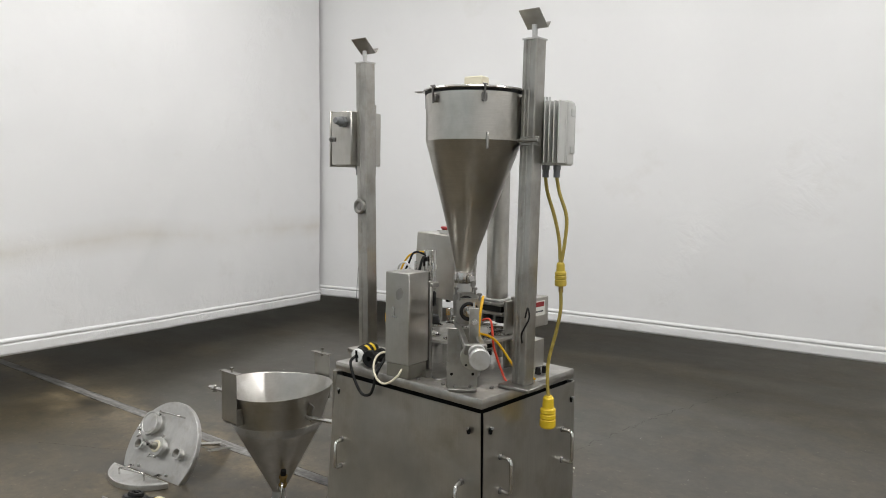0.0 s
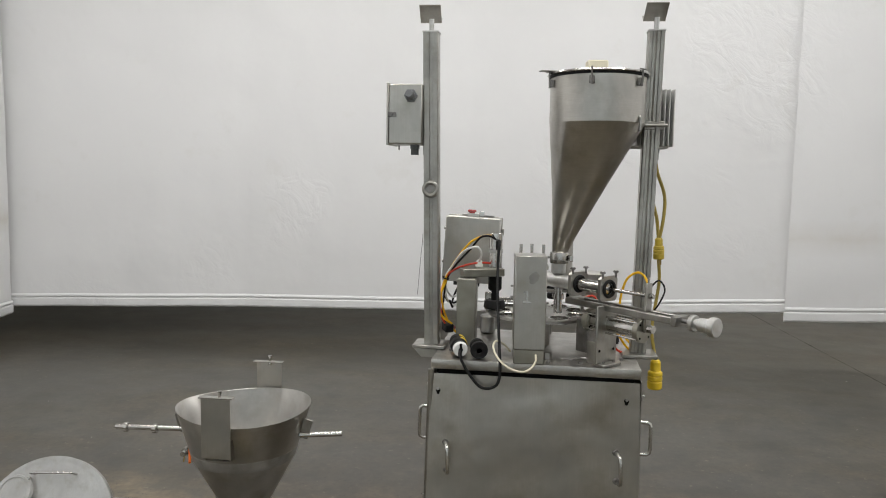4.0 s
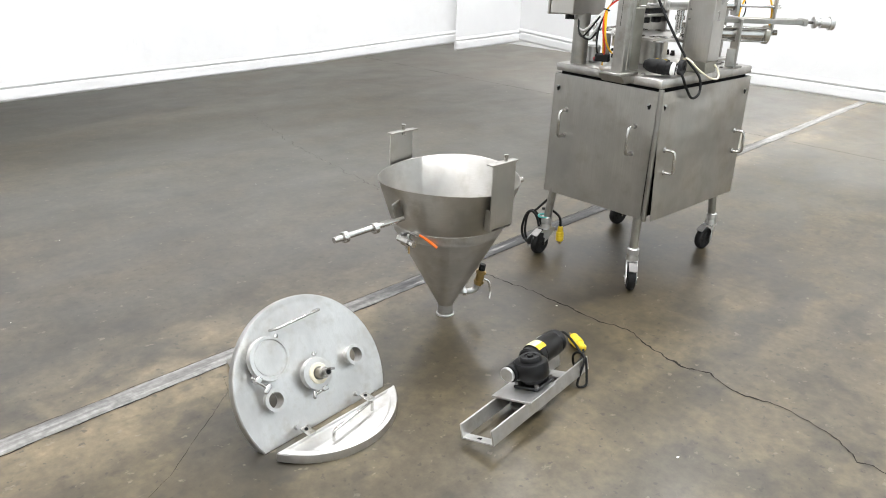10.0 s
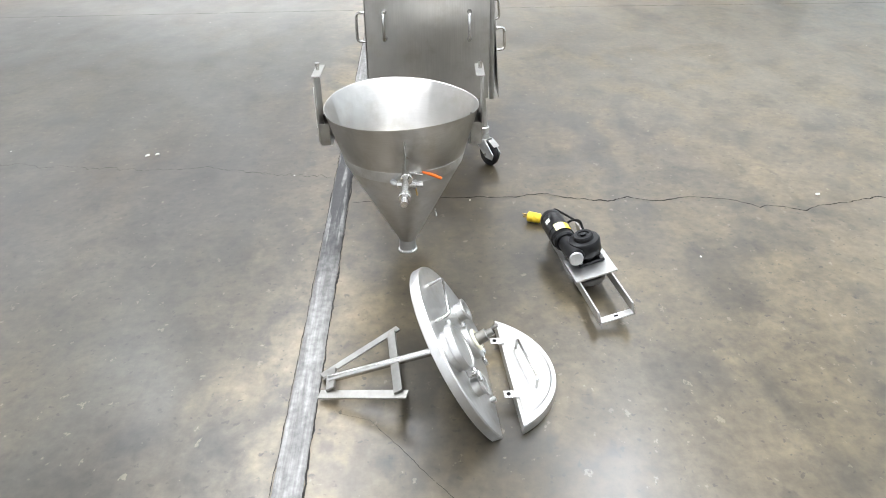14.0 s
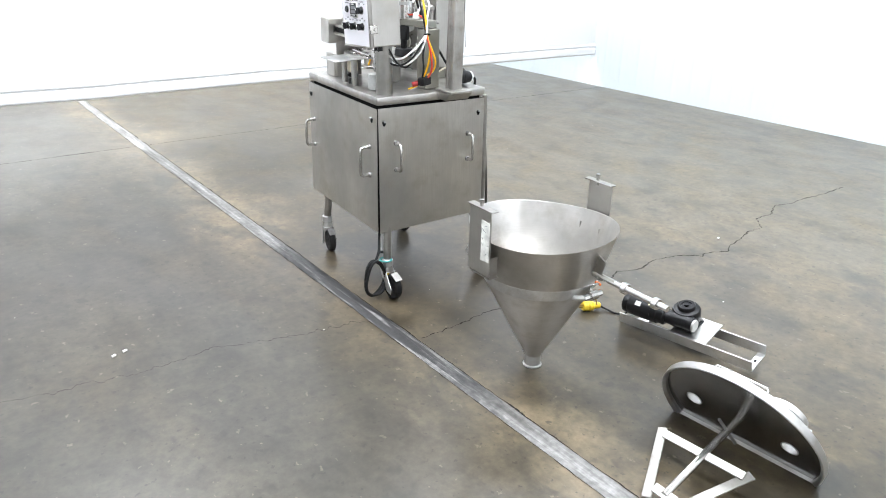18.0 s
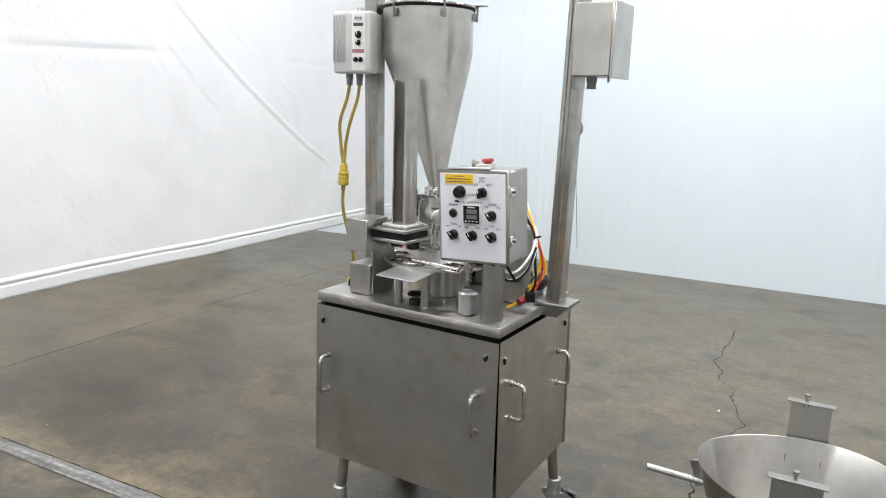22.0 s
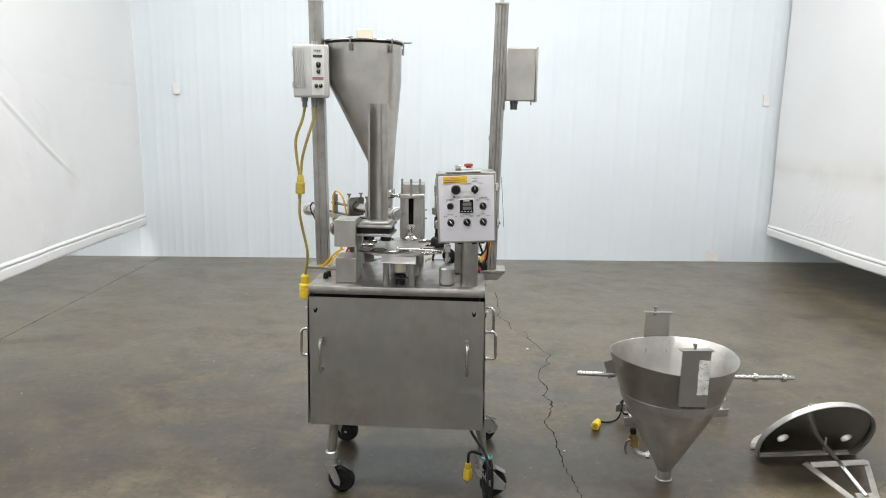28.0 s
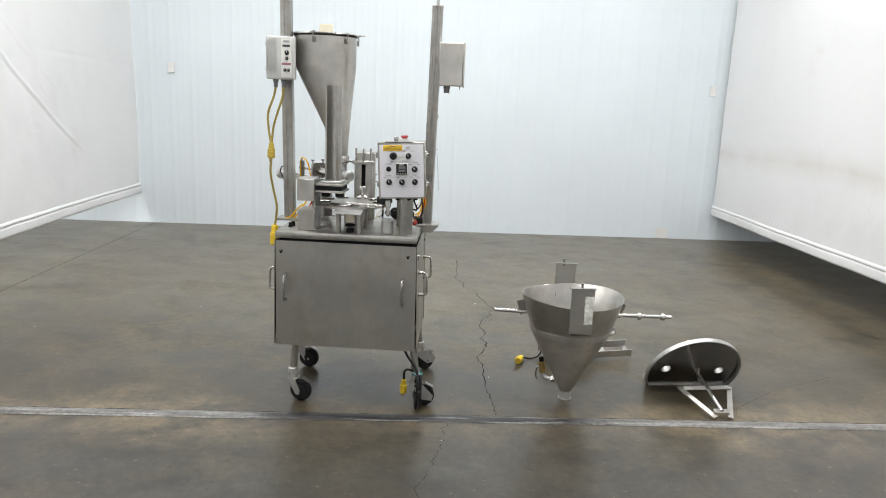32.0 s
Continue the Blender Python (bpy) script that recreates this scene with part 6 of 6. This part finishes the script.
bmesh.ops.rotate(bm, cent=(px, 0, pz), matrix=Matrix.Rotation(radians(26), 3, "Y"), verts=bm.verts)
part("clamp_nut", bm, STEEL_BRIGHT, port, "clamp lug with a wing nut")
part("clamp_hinge", rod((px + 0.045, -0.028, pz + 0.052), (px + 0.052, -0.028, pz + 0.060), 0.007, None, 10), STEEL_BRIGHT, port)
hub = part("shaft_hub", lathe([(0.044, -0.001), (0.044, 0.020), (0.052, 0.022), (0.054, 0.030), (0.052, 0.042), (0.042, 0.044), (0, 0.044)], along((0.0, 0.006, 0.165), (0, -1, 0.165)), None, 36), STEEL_LID, lid, "clamped shaft seal hub")
part("seal", lathe([(0.022, 0.040), (0.034, 0.040), (0.034, 0.047), (0.031, 0.050), (0.022, 0.050)], along((0.0, 0.006, 0.165), (0, -1, 0.165)), None, 32), CREAM, hub, "cream plastic seal")
bm = rod((0, -0.03, 0.165), (0, -0.075, 0.165), 0.019, None, 24, bevel=0.002)
rod((0, -0.07, 0.165), (0, -0.096, 0.165), 0.012, bm, 18)
part("drive_stub", bm, STEEL, hub)
part("stub_socket", rod((0, -0.0955, 0.165), (0, -0.0970, 0.165), 0.0085, None, 14), GAP_SHADE, hub)
hub.location = (0, 0, -0.011)
box_bm = box((0.006, -0.105, 0.172), (0.018, 0.022, 0.008), (0, 20, 0), 0.002)
part("drive_dog", box_bm, STEEL_DARK, hub)
bm = box((0.006, -0.03, 0.112), (0.024, 0.022, 0.016), (0, 0, 0), 0.003)
rod((-0.028, -0.030, 0.108), (0.020, -0.030, 0.112), 0.005, bm, 10)
box((-0.036, -0.032, 0.108), (0.010, 0.012, 0.026), (0, 20, 0), 0.003, bm)
part("clamp_nut", bm, STEEL_BRIGHT, hub)
part("clamp_hinge", rod((0.012, -0.03, 0.222), (0.018, -0.03, 0.230), 0.008, None, 10), STEEL_BRIGHT, hub)
part("lid_handle", hose([(-0.086, 0.006, 0.338), (-0.086, -0.034, 0.338), (-0.080, -0.042, 0.338), (0.084, -0.042, 0.341), (0.090, -0.034, 0.341), (0.090, 0.006, 0.341)], 0.0046, None, 10, 1, False), STEEL_BRIGHT, lid, "bent round-bar lid handle")
for x in (-0.12, 0.13):
    part("stud", rod((x, 0.006, 0.028), (x, -0.014, 0.028), 0.008, None, 14), STEEL_MATT, lid)
INV = LID.inverted()
sh = part("agitator_shaft", rod((0, 0.0, 0.165), INV @ Vector((-3.624, 2.585, 0.040)), 0.0125, None, 18), STEEL_BRIGHT, lid, "round agitator shaft behind the lid")
part("cross_pin", rod((-0.02, 0.075, 0.125), (0.02, 0.08, 0.245), 0.005, None, 8), STEEL_DARK, sh)


def bar(p, q, w, t, roll=0.0):
    """A flat bar between two floor-plan points."""
    a, b = INV @ Vector(p), INV @ Vector(q)
    d = b - a
    tmp = box((0, 0, 0), (w, t, d.length), bevel=0.001)
    return merge(bmesh.new(), tmp, Matrix.Translation((a + b) / 2) @ d.to_track_quat("Z", "Y").to_matrix().to_4x4() @ pose(0, 0, 0, 0, 0, roll))


for p, q, w, t in (((-3.583, 2.612, 0.017), (-3.456, 2.380, 0.092), 0.030, 0.006), ((-3.664, 2.612, 0.017), (-3.758, 2.350, 0.090), 0.030, 0.006), ((-3.476, 2.402, 0.093), (-3.748, 2.376, 0.092), 0.028, 0.006), ((-3.582, 2.580, 0.040), (-3.666, 2.578, 0.038), 0.030, 0.008)):
    part("agitator_bar", bar(p, q, w, t, 0), STEEL, sh, "flat steel agitator bar")

# ---- the loose half-moon lid segment ----
SEG = pose(-3.600, 2.052, 0.0, 0, 0, 3.6) @ pose(0, 0, 0.006, 3.0, 0, 0)
seg = thing("lid_segment", SEG, "half-moon steel lid segment with a bar handle, flat on the floor", "lid segment")
h = R_L - math.sqrt(R_L ** 2 - 0.244 ** 2)
h0 = math.sqrt(R_L ** 2 - 0.244 ** 2)
a0 = math.asin(h0 / R_L)
outline = [(R_L * math.cos(a), -(R_L * math.sin(a) - h0)) for a in (a0 + (math.pi - 2 * a0) * k / 36 for k in range(37))]
bm = bmesh.new()
loops = []
cxs, cys = 0.0, -0.055
for f, z in ((0.97, 0.0), (1.0, 0.0), (1.0, 0.026), (0.985, 0.030), (0.86, 0.031), (0.80, 0.026), (0.2, 0.026)):
    loops.append([bm.verts.new((cxs + (x - cxs) * f, cys + (y - cys) * f, z)) for x, y in outline])
n = len(outline)
for a, b in zip(loops, loops[1:]):
    for k in range(n):
        bm.faces.new((a[k], a[(k + 1) % n], b[(k + 1) % n], b[k]))
bm.faces.new(loops[-1])
part("plate", bm, STEEL_LID, seg, "pale steel half-moon plate with a turned rim", 30)
part("bar_handle", hose([(-0.085, -0.070, 0.024), (-0.085, -0.070, 0.058), (-0.078, -0.069, 0.064), (0.090, -0.046, 0.064), (0.098, -0.044, 0.058), (0.098, -0.044, 0.024)], 0.005, None, 10, 1, False), STEEL_BRIGHT, seg, "bent round-bar handle")
for x in (-0.118, 0.128):
    bm = box((x, 0.012, 0.034), (0.030, 0.044, 0.004), bevel=0.001)
    lg = part("lug", bm, STEEL_BRIGHT, seg, "small hinge lug with a hole")
    part("lug_hole", rod((x, 0.020, 0.0365), (x, 0.020, 0.0375), 0.006, None, 12), GAP_SHADE, lg)

# ---- the gear motor on its rail frame ----
GM = pose(-3.082, 1.690, 0.008, -14.0, 2.0, 6.5)  # tipped on to its coupling
gm = thing("gear_motor", GM, "black gear motor bolted to a grey steel rail frame", "motor")
for y in (-0.058, 0.058):
    part("rail", box((0.0, y, 0.046), (0.60, 0.006, 0.050), bevel=0.001), STEEL_LID, gm, "flat grey steel rail")
for x, hole in ((-0.286, True), (0.215, False)):
    c = part("cross_plate", box((x, 0, 0.0245), (0.030 if hole else 0.05, 0.112, 0.005), bevel=0.001), STEEL_MATT, gm)
    if hole:
        part("slot", box((x, 0, 0.0278), (0.008, 0.014, 0.001)), GAP_SHADE, c)
part("mount_plate", box((-0.030, -0.004, 0.075), (0.160, 0.152, 0.008), bevel=0.001), STEEL_LID, gm)
bm = rod((-0.01, 0, 0.070), (-0.01, 0, 0.012), 0.030, None, 24)
rod((-0.01, 0, 0.010), (-0.01, 0, 0.030), 0.060, bm, 32, bevel=0.004)
part("output_coupling", bm, STEEL_DARK, gm, "dark round coupling under the plate")
gb = part("gearbox", lathe([(0, 0.079), (0.042, 0.079), (0.035, 0.090), (0.034, 0.104), (0.053, 0.108), (0.057, 0.114), (0.057, 0.156), (0.053, 0.162), (0.037, 0.165), (0.036, 0.176), (0.033, 0.180), (0.022, 0.180), (0.020, 0.176), (0.011, 0.176), (0.010, 0.183), (0, 0.183)], pose(0.016, -0.012, 0), None, 36), BLACK, gm, "black painted worm gearbox")
part("foot_flange", box((0.016, -0.014, 0.084), (0.108, 0.096, 0.012), bevel=0.004), BLACK, gb)
for x in (-0.028, 0.060):
    for y in (-0.052, 0.024):
        part("bolt", rod((x, y, 0.090), (x, y, 0.100), 0.007, None, 6), STEEL_DARK, gb)
part("worm_housing", rod((-0.044, 0.036, 0.130), (0.078, 0.042, 0.130), 0.029, None, 28, bevel=0.003), BLACK, gb)
part("end_cover", rod((-0.054, 0.042, 0.130), (-0.042, 0.042, 0.130), 0.026, None, 24, bevel=0.003), STEEL_MATT, gb, "round bare-metal end cover")
mo = part("motor", lathe([(0, 0), (0.034, 0), (0.040, 0.006), (0.040, 0.030), (0.045, 0.034), (0.045, 0.060), (0.0435, 0.061), (0.0435, 0.063), (0.045, 0.064), (0.045, 0.165), (0.042, 0.170), (0.044, 0.176), (0.042, 0.194), (0.033, 0.200), (0, 0.200)], along((0.076, 0.042, 0.130), (1.0, 0.042, 0.130)), None, 36), BLACK, gm, "black cylindrical electric motor")
for name, x0, long, a0, a1, mat, label in (("name_plate", 0.128, 0.046, 66, 112, LABEL_PALE, "pale printed name plate"), ("yellow_plate", 0.128, 0.046, 112, 138, LABEL_YELLOW, "yellow warning plate"), ("white_sticker", 0.196, 0.024, 40, 66, LABEL_WHITE, "small white sticker")):
    bm = bmesh.new()
    n = max(2, int((a1 - a0) / 9))
    for k in range(n):
        a = radians(a0 + (a1 - a0) * (k + 0.5) / n)
        box((x0, 0.042 + 0.0456 * math.cos(a), 0.130 + 0.0456 * math.sin(a)), (long, 0.0092, 0.0013), (math.degrees(a) - 90, 0, 0), 0, bm)
    part(name, bm, mat, mo, label)
GI = GM.inverted()


def on_floor(x, y, z=0.0055):
    return GI @ Vector((x, y, z))


cord = [(0.268, 0.030, 0.160), (0.288, 0.014, 0.155), (0.288, -0.020, 0.120), (0.276, -0.052, 0.088), (0.270, -0.070, 0.070), on_floor(-2.822, 1.648, 0.030), on_floor(-2.836, 1.640), on_floor(-2.862, 1.652),
        on_floor(-2.850, 1.664, 0.020), (0.262, -0.070, 0.078), (0.276, -0.040, 0.092), (0.288, -0.010, 0.070), on_floor(-2.775, 1.735, 0.020), on_floor(-2.735, 1.748), on_floor(-2.69, 1.757, 0.008), on_floor(-2.655, 1.776, 0.021)]
part("cord", hose(cord, 0.0045, None, 8), RUBBER, gm, "black cord looping over the rail to a plug")
P0, P1 = on_floor(-2.658, 1.772, 0.0225), on_floor(-2.619, 1.856, 0.0235)
plug("plug", P0, P1 - P0, gm, "ribbed yellow plug lying on the floor", 1.05)

# ---- small marks in the place ----
for x, z in ((0.907, 1.833), (-5.493, 1.816)):
    o = thing("wall_outlet", pose(x, WALL_Y + 0.018, z), "white outlet cover on the metal wall", "outlet", "wall outlets")
    part("cover", box((0, 0, 0), (0.075, 0.012, 0.118), bevel=0.003), WHITE, o)
    for k in (-1, 1):
        part("socket", box((0, 0.007, 0.026 * k), (0.034, 0.002, 0.028), bevel=0.0006), WHITE, o)
p = thing("wall_patch", pose(-5.045, WALL_Y + 0.012, 0.07), "white patch plate low on the metal wall", "patch")
part("plate", box((0, 0, 0), (0.15, 0.012, 0.13), bevel=0.003), WHITE, p)
random.seed(11)
bm = bmesh.new()
for k in range(36):
    x, y = random.uniform(-5.4, 1.2), random.uniform(-2.4, 5.6)
    s = random.uniform(0.0015, 0.004)
    tmp = bmesh.new()
    bmesh.ops.create_icosphere(tmp, subdivisions=1, radius=s)
    merge(bm, tmp, pose(x, y, s * 0.3, 0, 0, random.uniform(0, 360)) @ Matrix.Diagonal((1.5, 1.0, 0.5, 1)))
single("floor_specks", bm, LABEL_WHITE, "scattered pale crumbs on the concrete floor", "debris", kind="stuff")
for x, y in ((-1.80, 3.637), (-1.815, 3.683), (-2.46, 0.53)):
    t = thing("paper_scrap", pose(x, y, 0.003, 0, 0, 30 * x), "tiny white paper scrap on the floor", "scrap", "paper scraps")
    part("scrap", prism([(-0.012, -0.004), (0.008, -0.007), (0.011, 0.003), (-0.004, 0.007)], -0.002, 0.003), LABEL_WHITE, t)
